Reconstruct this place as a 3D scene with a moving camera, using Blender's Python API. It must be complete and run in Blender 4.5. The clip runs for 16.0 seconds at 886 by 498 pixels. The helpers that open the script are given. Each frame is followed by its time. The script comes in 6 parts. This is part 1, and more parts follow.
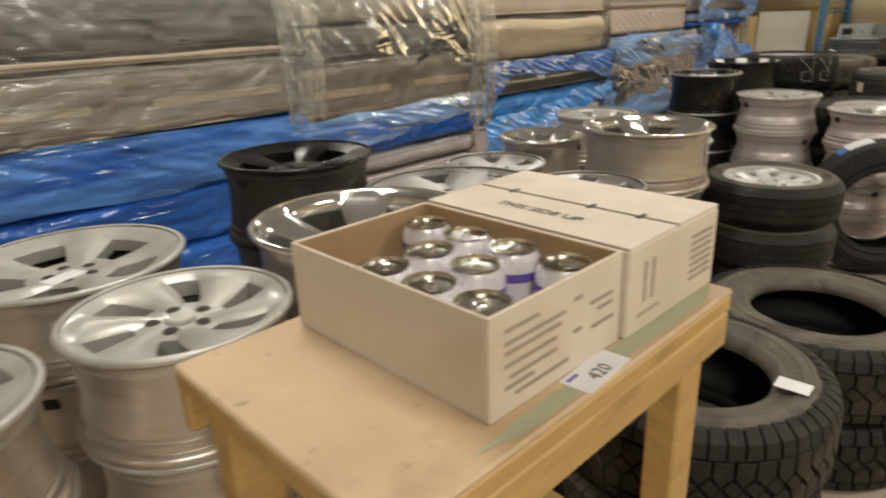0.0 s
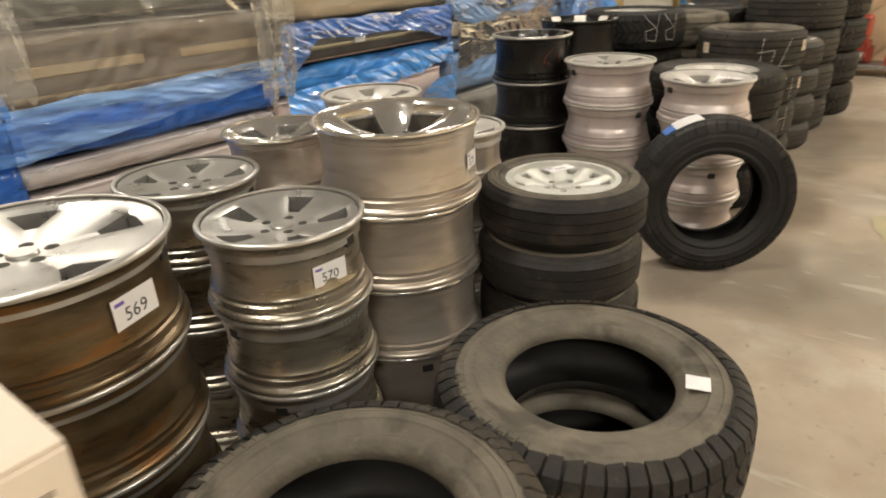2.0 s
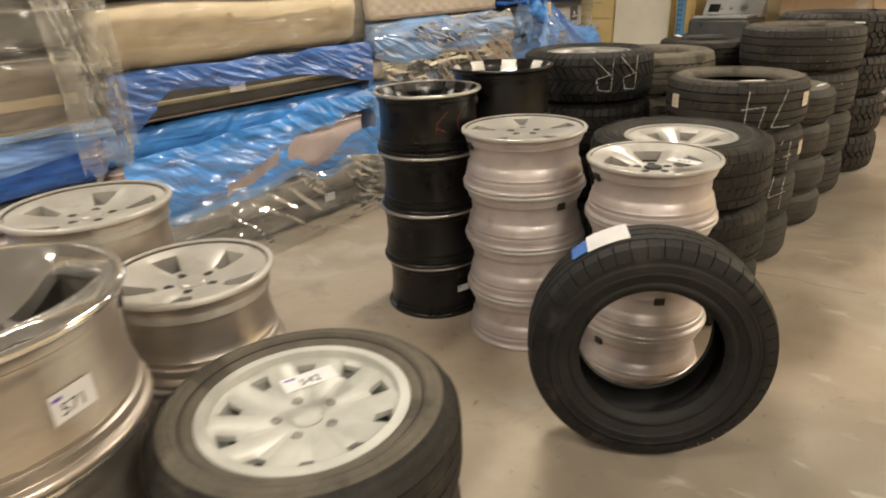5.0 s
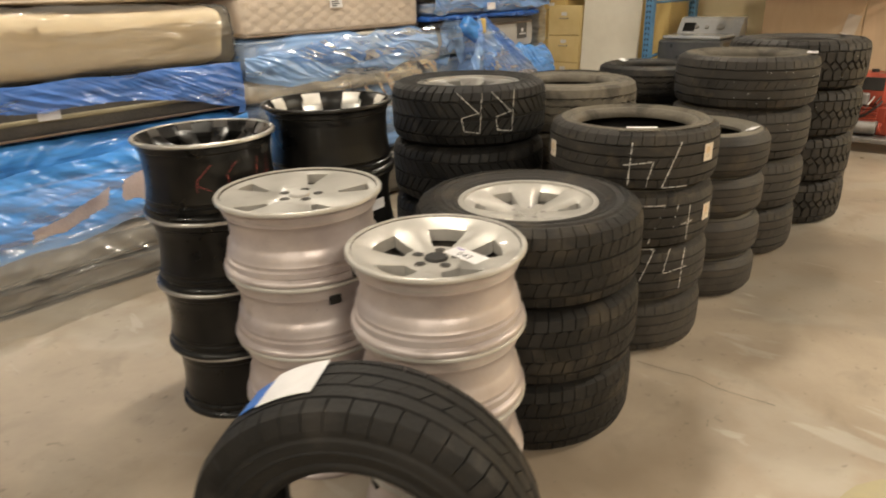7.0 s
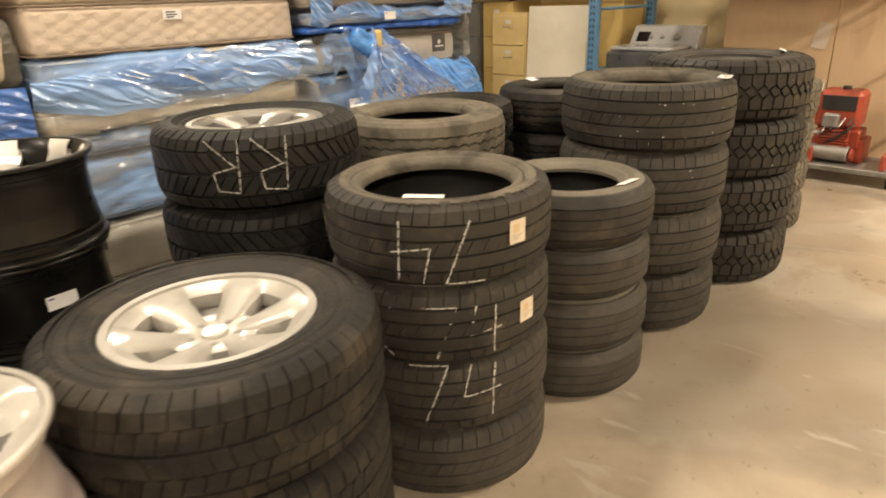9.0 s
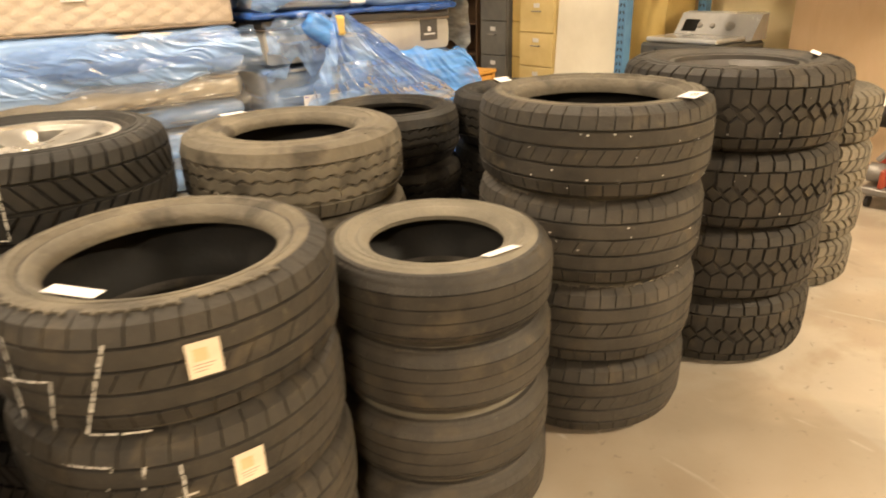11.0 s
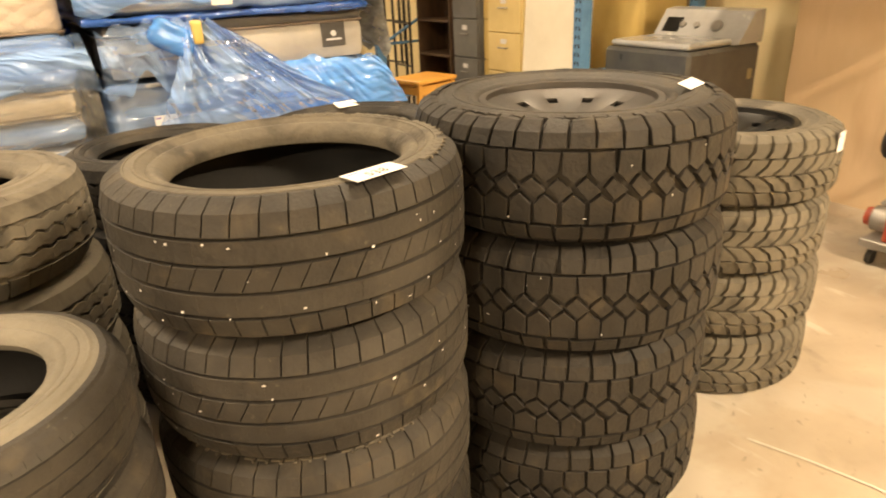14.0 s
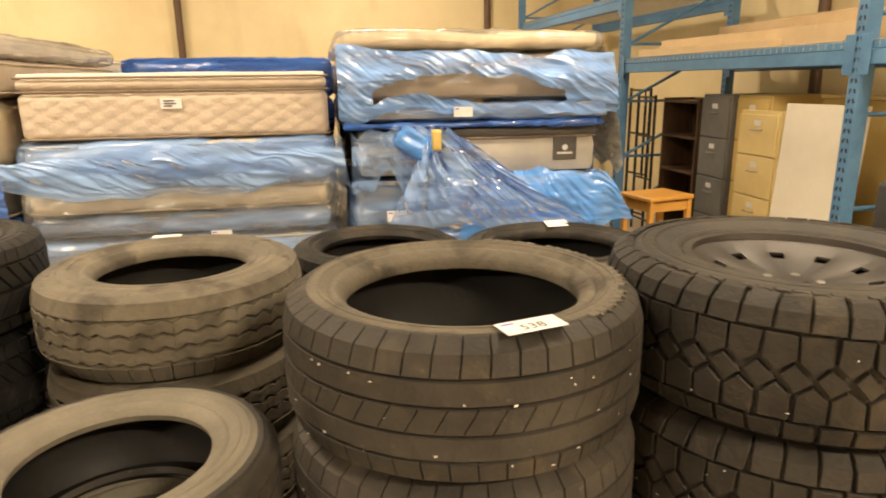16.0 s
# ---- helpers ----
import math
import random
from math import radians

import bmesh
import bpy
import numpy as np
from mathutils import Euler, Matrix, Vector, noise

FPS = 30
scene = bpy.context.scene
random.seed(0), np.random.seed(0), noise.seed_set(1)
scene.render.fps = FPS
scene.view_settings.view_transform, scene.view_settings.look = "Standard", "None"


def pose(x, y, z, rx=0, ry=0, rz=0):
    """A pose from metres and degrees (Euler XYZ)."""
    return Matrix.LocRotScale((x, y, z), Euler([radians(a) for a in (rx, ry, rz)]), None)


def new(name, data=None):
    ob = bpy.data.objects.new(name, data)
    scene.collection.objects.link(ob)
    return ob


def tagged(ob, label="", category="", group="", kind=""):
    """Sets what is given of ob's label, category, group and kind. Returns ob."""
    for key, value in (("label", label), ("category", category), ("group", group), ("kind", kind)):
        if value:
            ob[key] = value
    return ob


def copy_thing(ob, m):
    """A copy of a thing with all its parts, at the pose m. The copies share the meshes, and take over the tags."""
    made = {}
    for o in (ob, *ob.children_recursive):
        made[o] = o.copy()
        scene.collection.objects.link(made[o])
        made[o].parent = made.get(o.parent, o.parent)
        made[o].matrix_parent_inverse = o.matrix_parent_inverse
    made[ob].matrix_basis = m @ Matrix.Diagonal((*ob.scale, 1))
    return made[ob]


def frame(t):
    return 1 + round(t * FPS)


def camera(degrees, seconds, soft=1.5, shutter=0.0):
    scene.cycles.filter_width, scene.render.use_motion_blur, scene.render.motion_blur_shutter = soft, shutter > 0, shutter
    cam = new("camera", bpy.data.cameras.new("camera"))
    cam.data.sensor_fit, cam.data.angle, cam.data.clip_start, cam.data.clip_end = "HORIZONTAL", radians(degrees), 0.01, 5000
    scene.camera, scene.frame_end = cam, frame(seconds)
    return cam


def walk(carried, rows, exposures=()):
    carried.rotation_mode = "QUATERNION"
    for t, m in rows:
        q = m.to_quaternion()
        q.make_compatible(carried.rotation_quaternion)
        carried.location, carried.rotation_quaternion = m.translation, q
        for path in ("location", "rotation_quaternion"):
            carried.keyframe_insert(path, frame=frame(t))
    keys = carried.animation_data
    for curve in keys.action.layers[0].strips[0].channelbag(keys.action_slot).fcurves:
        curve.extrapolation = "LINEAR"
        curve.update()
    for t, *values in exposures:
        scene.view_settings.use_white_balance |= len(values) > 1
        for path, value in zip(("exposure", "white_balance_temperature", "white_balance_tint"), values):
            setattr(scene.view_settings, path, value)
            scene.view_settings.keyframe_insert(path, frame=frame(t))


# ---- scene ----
cam = camera(69.1, 16.0, soft=1.9, shutter=0.5)
METRES, EYE, TURN = 7.2, 1.44, -43.8
ROWS = [
    (0.0, 0.0, 0.0, 0.0, -0.81, -20.16, 2.21),
    (0.5, 0.0219, 0.0211, -0.002, -6.83, -21.67, 3.22),
    (1.0, 0.0444, 0.0526, -0.0015, -11.96, -20.28, 1.2),
    (1.5, 0.0714, 0.0764, -0.0022, -12.58, -21.0, 1.95),
    (2.0, 0.1009, 0.096, -0.0041, -8.84, -24.33, 2.09),
    (2.5, 0.1128, 0.1188, -0.0048, -4.9, -24.14, 2.76),
    (3.0, 0.1186, 0.141, -0.006, -0.74, -24.55, 1.75),
    (3.5, 0.1418, 0.1625, -0.006, 3.59, -23.66, 3.31),
    (4.0, 0.1729, 0.1803, -0.0041, 2.24, -22.62, 3.35),
    (4.5, 0.1948, 0.205, -0.005, -1.81, -21.95, 2.96),
    (5.0, 0.2187, 0.2336, -0.0035, -6.86, -22.63, 2.51),
    (7.5, 0.3728, 0.3348, -0.0048, -4.19, -21.49, 1.78),
    (8.0, 0.4037, 0.3586, -0.0074, -4.22, -21.17, 2.49),
    (8.5, 0.4348, 0.386, -0.0049, -4.57, -21.29, 1.91),
    (11.0, 0.5683, 0.5104, -0.0073, 4.77, -22.92, 1.6),
    (11.5, 0.5912, 0.536, -0.0092, 2.58, -23.25, 1.41),
    (12.0, 0.6139, 0.5614, -0.0075, 0.78, -23.33, 2.27),
    (12.5, 0.6396, 0.5775, -0.0077, 5.59, -23.6, 2.62),
    (13.0, 0.6633, 0.5892, -0.0078, 5.67, -24.3, 3.45),
    (13.5, 0.6781, 0.6108, -0.0096, 7.28, -23.7, 2.73),
    (14.0, 0.6889, 0.6311, -0.0091, 11.08, -23.49, 2.49),
    (14.5, 0.7032, 0.6472, -0.0096, 17.61, -23.75, 1.06),
    (15.0, 0.712, 0.6529, -0.0056, 23.35, -19.98, 0.06),
    (15.5, 0.7085, 0.6538, -0.0008, 30.45, -15.01, 1.51),
    (16.0, 0.6996, 0.649, 0.0001, 32.87, -14.54, 0.72),
]
EXPOSURES = [(0.0, -0.76, 5650, 7), (1.25, -0.58, 5350, 8), (2.0, -0.32, 5850, 9), (3.0, -0.24, 6000, 10), (5.0, -0.31, 6000, 9), (8.0, -0.12, 6250, 10), (11.0, 0.60, 7350, 13), (12.5, 0.65, 7450, 13), (14.5, 0.79, 8050, 13), (15.2, 0.70, 7950, 13), (16.0, 0.34, 7500, 13)]
walk(cam, [(t, pose(0, 0, EYE, 0, 0, TURN) @ pose(METRES * x, METRES * y, METRES * z, 90 + pitch, roll, yaw)) for t, x, y, z, yaw, pitch, roll in ROWS], EXPOSURES)

# ---- world and lamps ----
world = bpy.data.worlds.new("world")
scene.world = world
world.use_nodes = True
world.node_tree.nodes["Background"].inputs[0].default_value = (1.0, 0.9, 0.75, 1)
world.node_tree.nodes["Background"].inputs[1].default_value = 0.008
LAMP_COLOUR, LAMP_Z = (1.0, 0.86, 0.66), 3.9
LAMPS = [(-1.6, -2.0, 290), (1.0, 2.0, 125), (2.4, -3.0, 270), (5.0, 2.2, 115), (9.2, -2.9, 450), (8.8, 2.2, 95), (3.0, 6.9, 115), (7.6, 6.9, 110)]
for px, py, watts in LAMPS:
    bulb = bpy.data.lights.new("lamp_light", "AREA")
    bulb.shape, bulb.size, bulb.size_y, bulb.energy, bulb.color = "RECTANGLE", 1.2, 0.2, watts, LAMP_COLOUR
    new("lamp_light", bulb).matrix_world = pose(px, py, LAMP_Z - 0.06)


# ---- materials ----
def material(name, dark, light, scale=8.0, rough=0.5, metal=0.0, bump=0.0, bump_scale=60.0, stretch=(1, 1, 1), spots=None, spread=0.1, coat=0.0, vary=0.0, rough_vary=0.1):
    """Two-tone procedural surface: slow stains between two colours, fine grain, relief and uneven gloss."""
    m = bpy.data.materials.new(name)
    m.use_nodes = True
    nt = m.node_tree
    n, link = nt.nodes, nt.links.new
    bsdf = n["Principled BSDF"]
    co = n.new("ShaderNodeTexCoord")
    mp = n.new("ShaderNodeMapping")
    mp.inputs["Scale"].default_value = stretch
    link(co.outputs["Object"], mp.inputs["Vector"])
    big = n.new("ShaderNodeTexNoise")
    big.inputs["Scale"].default_value, big.inputs["Detail"].default_value = scale, 6
    big.inputs["Roughness"].default_value = 0.65
    link(mp.outputs[0], big.inputs["Vector"])
    ramp = n.new("ShaderNodeValToRGB")
    ramp.color_ramp.elements[0].position, ramp.color_ramp.elements[1].position = 0.5 - spread * 1.6, 0.5 + spread * 1.6
    ramp.color_ramp.elements[0].color, ramp.color_ramp.elements[1].color = (*dark, 1), (*light, 1)
    link(big.outputs["Fac"], ramp.inputs[0])
    colour = ramp.outputs[0]
    fine = n.new("ShaderNodeTexNoise")
    fine.inputs["Scale"].default_value, fine.inputs["Detail"].default_value = bump_scale, 4
    link(mp.outputs[0], fine.inputs["Vector"])
    if spots:
        sr = n.new("ShaderNodeValToRGB")
        sr.color_ramp.elements[0].position, sr.color_ramp.elements[1].position = spots[1], min(1.0, spots[1] + 0.08)
        link(fine.outputs["Fac"], sr.inputs[0])
        mix = n.new("ShaderNodeMix")
        mix.data_type = "RGBA"
        mix.inputs["B"].default_value = (*spots[0], 1)
        link(sr.outputs[0], mix.inputs["Factor"])
        link(colour, mix.inputs["A"])
        colour = mix.outputs["Result"]
    if vary:
        info = n.new("ShaderNodeObjectInfo")
        mr = n.new("ShaderNodeMapRange")
        mr.inputs["To Min"].default_value, mr.inputs["To Max"].default_value = 1 - vary, 1 + vary
        link(info.outputs["Random"], mr.inputs["Value"])
        hs = n.new("ShaderNodeHueSaturation")
        link(mr.outputs[0], hs.inputs["Value"])
        link(colour, hs.inputs["Color"])
        colour = hs.outputs[0]
    link(colour, bsdf.inputs["Base Color"])
    rr = n.new("ShaderNodeMapRange")
    rr.inputs["From Min"].default_value, rr.inputs["From Max"].default_value = 0.3, 0.7
    rr.inputs["To Min"].default_value, rr.inputs["To Max"].default_value = max(0.02, rough - rough_vary), min(1, rough + rough_vary)
    link(big.outputs["Fac"], rr.inputs["Value"])
    link(rr.outputs[0], bsdf.inputs["Roughness"])
    bsdf.inputs["Metallic"].default_value = metal
    bsdf.inputs["Coat Weight"].default_value = coat
    if bump:
        bp = n.new("ShaderNodeBump")
        bp.inputs["Strength"].default_value, bp.inputs["Distance"].default_value = bump, 0.01
        link(fine.outputs["Fac"], bp.inputs["Height"])
        link(bp.outputs[0], bsdf.inputs["Normal"])
    return m


def film(name, tint, cover, gloss_rough=0.12, crease=0.5, scale=9.0, stretch=(0.7, 1, 4.2), torn=0.0):
    """Plastic film: clear where thin, milky or coloured where it bunches, with creased gloss and crease highlights
    painted in paler.
    """
    m = bpy.data.materials.new(name)
    m.use_nodes = True
    nt = m.node_tree
    n, link = nt.nodes, nt.links.new
    bsdf = n["Principled BSDF"]
    co = n.new("ShaderNodeTexCoord")
    mp = n.new("ShaderNodeMapping")
    mp.inputs["Scale"].default_value = stretch
    mp.inputs["Rotation"].default_value = (0, radians(24), 0)
    link(co.outputs["Object"], mp.inputs["Vector"])
    wr = n.new("ShaderNodeTexNoise")
    wr.noise_type = "RIDGED_MULTIFRACTAL"
    wr.inputs["Scale"].default_value, wr.inputs["Detail"].default_value, wr.inputs["Distortion"].default_value = scale, 2.5, 1.4
    wr.normalize = True
    link(mp.outputs[0], wr.inputs["Vector"])
    sl = n.new("ShaderNodeTexNoise")
    sl.inputs["Scale"].default_value, sl.inputs["Detail"].default_value = 5.0, 3
    link(mp.outputs[0], sl.inputs["Vector"])
    mr = n.new("ShaderNodeMapRange")
    mr.inputs["From Min"].default_value, mr.inputs["From Max"].default_value = 0.3, 0.75
    mr.inputs["To Min"].default_value, mr.inputs["To Max"].default_value = cover * 0.45, min(1, cover * 1.6)
    if torn:
        mr.inputs["From Min"].default_value, mr.inputs["From Max"].default_value = 0.40, 0.60
        mr.inputs["To Min"].default_value, mr.inputs["To Max"].default_value = 0.12, torn
        sl.inputs["Scale"].default_value, sl.inputs["Detail"].default_value = 2.2, 2
    link(sl.outputs["Fac"], mr.inputs["Value"])
    # crease highlights put into the colour: ridges turn paler and more opaque
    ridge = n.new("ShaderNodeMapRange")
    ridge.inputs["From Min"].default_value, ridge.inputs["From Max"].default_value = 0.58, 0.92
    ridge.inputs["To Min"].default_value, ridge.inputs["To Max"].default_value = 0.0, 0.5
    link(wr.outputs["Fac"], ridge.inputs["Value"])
    whole = n.new("ShaderNodeMath")
    whole.use_clamp = True
    link(mr.outputs[0], whole.inputs[0])
    link(ridge.outputs[0], whole.inputs[1])
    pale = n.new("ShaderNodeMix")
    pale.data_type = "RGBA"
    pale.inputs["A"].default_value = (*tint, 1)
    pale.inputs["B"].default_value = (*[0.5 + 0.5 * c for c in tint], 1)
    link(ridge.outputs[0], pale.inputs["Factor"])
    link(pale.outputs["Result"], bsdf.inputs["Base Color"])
    bsdf.inputs["Roughness"].default_value = gloss_rough
    bsdf.inputs["Specular IOR Level"].default_value = 0.8
    bp = n.new("ShaderNodeBump")
    bp.inputs["Strength"].default_value, bp.inputs["Distance"].default_value = crease, 0.02
    link(wr.outputs["Fac"], bp.inputs["Height"])
    link(bp.outputs[0], bsdf.inputs["Normal"])
    clear = n.new("ShaderNodeBsdfTransparent")
    clear.inputs[0].default_value = tuple(0.74 + 0.26 * c for c in tint) + (1,) if tint[2] > tint[0] + 0.1 else (0.96, 0.96, 0.95, 1)
    shine = n.new("ShaderNodeBsdfGlossy")
    shine.inputs["Roughness"].default_value = gloss_rough
    link(bp.outputs[0], shine.inputs["Normal"])
    fr = n.new("ShaderNodeFresnel")
    fr.inputs["IOR"].default_value = 1.38
    a = n.new("ShaderNodeMixShader")
    link(fr.outputs[0], a.inputs[0])
    link(clear.outputs[0], a.inputs[1])
    link(shine.outputs[0], a.inputs[2])
    b = n.new("ShaderNodeMixShader")
    link(whole.outputs[0], b.inputs[0])
    link(a.outputs[0], b.inputs[1])
    link(bsdf.outputs[0], b.inputs[2])
    link(b.outputs[0], n["Material Output"].inputs["Surface"])
    return m


def patches(m, scale, lo, hi, colour, amount, stretch=(1, 1, 1)):
    """A further layer of stains with a shape of their own over a material's colour."""
    n, link = m.node_tree.nodes, m.node_tree.links.new
    bsdf = n["Principled BSDF"]
    was = bsdf.inputs["Base Color"].links[0].from_socket
    co, mp, tex = n.new("ShaderNodeTexCoord"), n.new("ShaderNodeMapping"), n.new("ShaderNodeTexNoise")
    mp.inputs["Scale"].default_value, mp.inputs["Location"].default_value = stretch, (scale, 2.7, lo * 9)
    link(co.outputs["Object"], mp.inputs["Vector"])
    link(mp.outputs[0], tex.inputs["Vector"])
    tex.inputs["Scale"].default_value, tex.inputs["Detail"].default_value, tex.inputs["Distortion"].default_value = scale, 7, 0.4
    rg = n.new("ShaderNodeMapRange")
    rg.inputs["From Min"].default_value, rg.inputs["From Max"].default_value, rg.inputs["To Max"].default_value = lo, hi, amount
    link(tex.outputs["Fac"], rg.inputs["Value"])
    mix = n.new("ShaderNodeMix")
    mix.data_type = "RGBA"
    mix.inputs["B"].default_value = (*colour, 1)
    link(rg.outputs[0], mix.inputs["Factor"])
    link(was, mix.inputs["A"])
    link(mix.outputs["Result"], bsdf.inputs["Base Color"])
    return m


RUBBER = material("rubber", (0.006, 0.0056, 0.005), (0.018, 0.016, 0.014), 5, 0.62, bump=0.25, bump_scale=90, vary=0.2)
RUBBER_MID = material("rubber_mid", (0.010, 0.009, 0.008), (0.029, 0.025, 0.021), 5, 0.62, bump=0.3, bump_scale=90, vary=0.15)
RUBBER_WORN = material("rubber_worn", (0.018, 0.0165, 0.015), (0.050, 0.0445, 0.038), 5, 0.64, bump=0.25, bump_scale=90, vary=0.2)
RUBBER_DARK = material("rubber_dark", (0.005, 0.005, 0.005), (0.015, 0.014, 0.013), 5, 0.60, bump=0.2, bump_scale=90, vary=0.15)
# dusty rubbers, lightened further for top light and sheen on upper sidewalls
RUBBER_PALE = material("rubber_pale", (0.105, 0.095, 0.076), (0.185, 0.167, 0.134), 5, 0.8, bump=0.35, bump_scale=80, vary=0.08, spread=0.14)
RUBBER_DUSTY_LIT = material("rubber_dusty_lit", (0.068, 0.060, 0.048), (0.160, 0.140, 0.108), 6, 0.74, bump=0.35, bump_scale=70, vary=0.12, spread=0.14)
ALLOY = material("alloy", (0.40, 0.395, 0.38), (0.52, 0.51, 0.49), 6, 0.34, 0.8, bump=0.05, bump_scale=120, vary=0.06)
ALLOY_PAINT = material("alloy_paint", (0.38, 0.365, 0.335), (0.49, 0.47, 0.435), 7, 0.40, 0.3, bump=0.05, bump_scale=150, spots=((0.26, 0.23, 0.19), 0.72), coat=0.3)
ALLOY_PINK = material("alloy_pink", (0.42, 0.365, 0.355), (0.53, 0.475, 0.46), 7, 0.40, 0.45, bump=0.06, bump_scale=150, spots=((0.24, 0.19, 0.16), 0.70))
POLISHED = material("polished_alloy", (0.66, 0.64, 0.60), (0.76, 0.74, 0.70), 6, 0.42, 0.5, bump=0.03, bump_scale=200)
CHROME = material("chrome", (0.74, 0.73, 0.71), (0.84, 0.83, 0.81), 9, 0.13, 0.9, rough_vary=0.05, bump=0.02, bump_scale=40)
BARREL = material("barrel_aluminium", (0.50, 0.45, 0.40), (0.61, 0.555, 0.495), 3, 0.36, 0.8, bump=0.05, bump_scale=260, stretch=(1, 1, 6), rough_vary=0.06)
BARREL_DIRTY = material("barrel_dirty", (0.33, 0.30, 0.25), (0.46, 0.43, 0.37), 4, 0.30, 0.88, bump=0.08, bump_scale=140, stretch=(1, 1, 4), spots=((0.12, 0.085, 0.045), 0.72), rough_vary=0.08)
BARREL_RUST = material("barrel_rust", (0.07, 0.047, 0.024), (0.26, 0.205, 0.13), 4, 0.34, 0.85, bump=0.12, bump_scale=100, stretch=(1, 1, 4), spots=((0.14, 0.06, 0.018), 0.66), spread=0.14)
BLACK_PAINT = material("black_paint", (0.003, 0.003, 0.003), (0.008, 0.0075, 0.007), 6, 0.33, 0.0, bump=0.05, bump_scale=120, coat=0.1)
STEEL_BLACK = material("steel_black", (0.025, 0.022, 0.020), (0.055, 0.048, 0.042), 7, 0.5, 0.2, bump=0.1, bump_scale=100)
HUBCAP = material("hubcap", (0.40, 0.40, 0.37), (0.52, 0.52, 0.48), 8, 0.42, 0.15, bump=0.05, bump_scale=110, spots=((0.34, 0.31, 0.26), 0.70))
DARK_HOLE = material("dark_metal", (0.012, 0.011, 0.010), (0.03, 0.027, 0.024), 8, 0.6, 0.2)
# brake dust, darkened to hold the shade inside wheels and lug pockets
DUST_SHADE = material("dust_shade", (0.035, 0.030, 0.025), (0.085, 0.075, 0.062), 9, 0.7, 0.2, bump=0.1)
LINER = material("tyre_liner", (0.007, 0.0068, 0.0065), (0.014, 0.013, 0.012), 8, 0.6, bump=0.1)
PAPER = material("paper", (0.62, 0.61, 0.62), (0.71, 0.70, 0.71), 12, 0.7)
PAPER_CREAM = material("paper_cream", (0.56, 0.48, 0.38), (0.66, 0.58, 0.47), 20, 0.75)
INK = material("ink", (0.02, 0.02, 0.025), (0.04, 0.04, 0.045), 12, 0.7)
INK_PURPLE = material("ink_purple", (0.10, 0.06, 0.30), (0.16, 0.10, 0.42), 12, 0.6)
CHALK = material("chalk", (0.30, 0.29, 0.27), (0.72, 0.71, 0.68), 60, 0.9, spread=0.15)
CHALK_RED = material("chalk_red", (0.10, 0.02, 0.02), (0.26, 0.06, 0.05), 60, 0.9)
CONCRETE = material("concrete", (0.262, 0.213, 0.160), (0.470, 0.400, 0.315), 0.8, 0.40, bump=0.06, bump_scale=45, spots=((0.19, 0.17, 0.14), 0.69), rough_vary=0.18, spread=0.13)
YELLOW_PATCH = material("yellow_floor_patch", (0.32, 0.29, 0.21), (0.44, 0.38, 0.21), 9, 0.5, bump=0.05, spread=0.2)
WALL = material("wall_paint", (0.70, 0.58, 0.34), (0.78, 0.66, 0.42), 1.2, 0.6, bump=0.15, bump_scale=30)
# dark tone for the unseen ceiling, set to cut bounced light
CEILING = material("ceiling_low_bounce", (0.24, 0.22, 0.20), (0.30, 0.28, 0.25), 1.5, 0.8, bump=0.1)
BOARD = material("brown_board", (0.50, 0.36, 0.22), (0.60, 0.44, 0.29), 1.6, 0.6, bump=0.1, bump_scale=40, stretch=(1, 1, 0.4))
CARDBOARD = material("cardboard", (0.50, 0.37, 0.22), (0.60, 0.46, 0.29), 4, 0.75, bump=0.15, bump_scale=50)
CARTON = material("carton_white", (0.52, 0.445, 0.36), (0.63, 0.555, 0.47), 3, 0.7, bump=0.1, bump_scale=60)
WOOD = material("yellow_wood", (0.36, 0.22, 0.07), (0.50, 0.33, 0.12), 5, 0.55, bump=0.2, bump_scale=40, stretch=(0.4, 3, 3), spread=0.14)
WOOD_TOP = material("worn_table_top", (0.44, 0.31, 0.18), (0.55, 0.41, 0.26), 3, 0.55, bump=0.10, bump_scale=30, spots=((0.34, 0.24, 0.14), 0.66))
GREEN_STAIN = material("faded_green_paint", (0.30, 0.32, 0.21), (0.40, 0.38, 0.25), 14, 0.6, bump=0.08, spread=0.18)
WOOD_DARK = material("dark_wood", (0.05, 0.028, 0.015), (0.10, 0.055, 0.03), 6, 0.5, bump=0.1, stretch=(3, 3, 0.5))
WOOD_ORANGE = material("orange_wood", (0.52, 0.25, 0.05), (0.66, 0.34, 0.08), 6, 0.45, bump=0.1, stretch=(0.5, 3, 3))
RACK_BLUE = material("rack_blue", (0.06, 0.16, 0.30), (0.10, 0.24, 0.42), 6, 0.42, 0.0, bump=0.08, bump_scale=80, spots=((0.22, 0.22, 0.22), 0.72))
GALV = material("galvanised_wire", (0.50, 0.50, 0.48), (0.66, 0.66, 0.63), 20, 0.4, 0.8)
CAB_CREAM = material("cabinet_cream", (0.62, 0.48, 0.22), (0.70, 0.56, 0.28), 4, 0.45, bump=0.04)
CAB_TAN = material("cabinet_tan", (0.52, 0.37, 0.13), (0.60, 0.45, 0.18), 4, 0.45, bump=0.04)
CAB_GREY = material("cabinet_grey", (0.12, 0.12, 0.12), (0.18, 0.18, 0.17), 4, 0.45, bump=0.04)
PANEL_WHITE = material("panel_white", (0.70, 0.66, 0.56), (0.78, 0.74, 0.64), 3, 0.55, bump=0.04)
WASHER_GREY = material("washer_grey", (0.09, 0.09, 0.09), (0.14, 0.14, 0.135), 5, 0.35, 0.5)
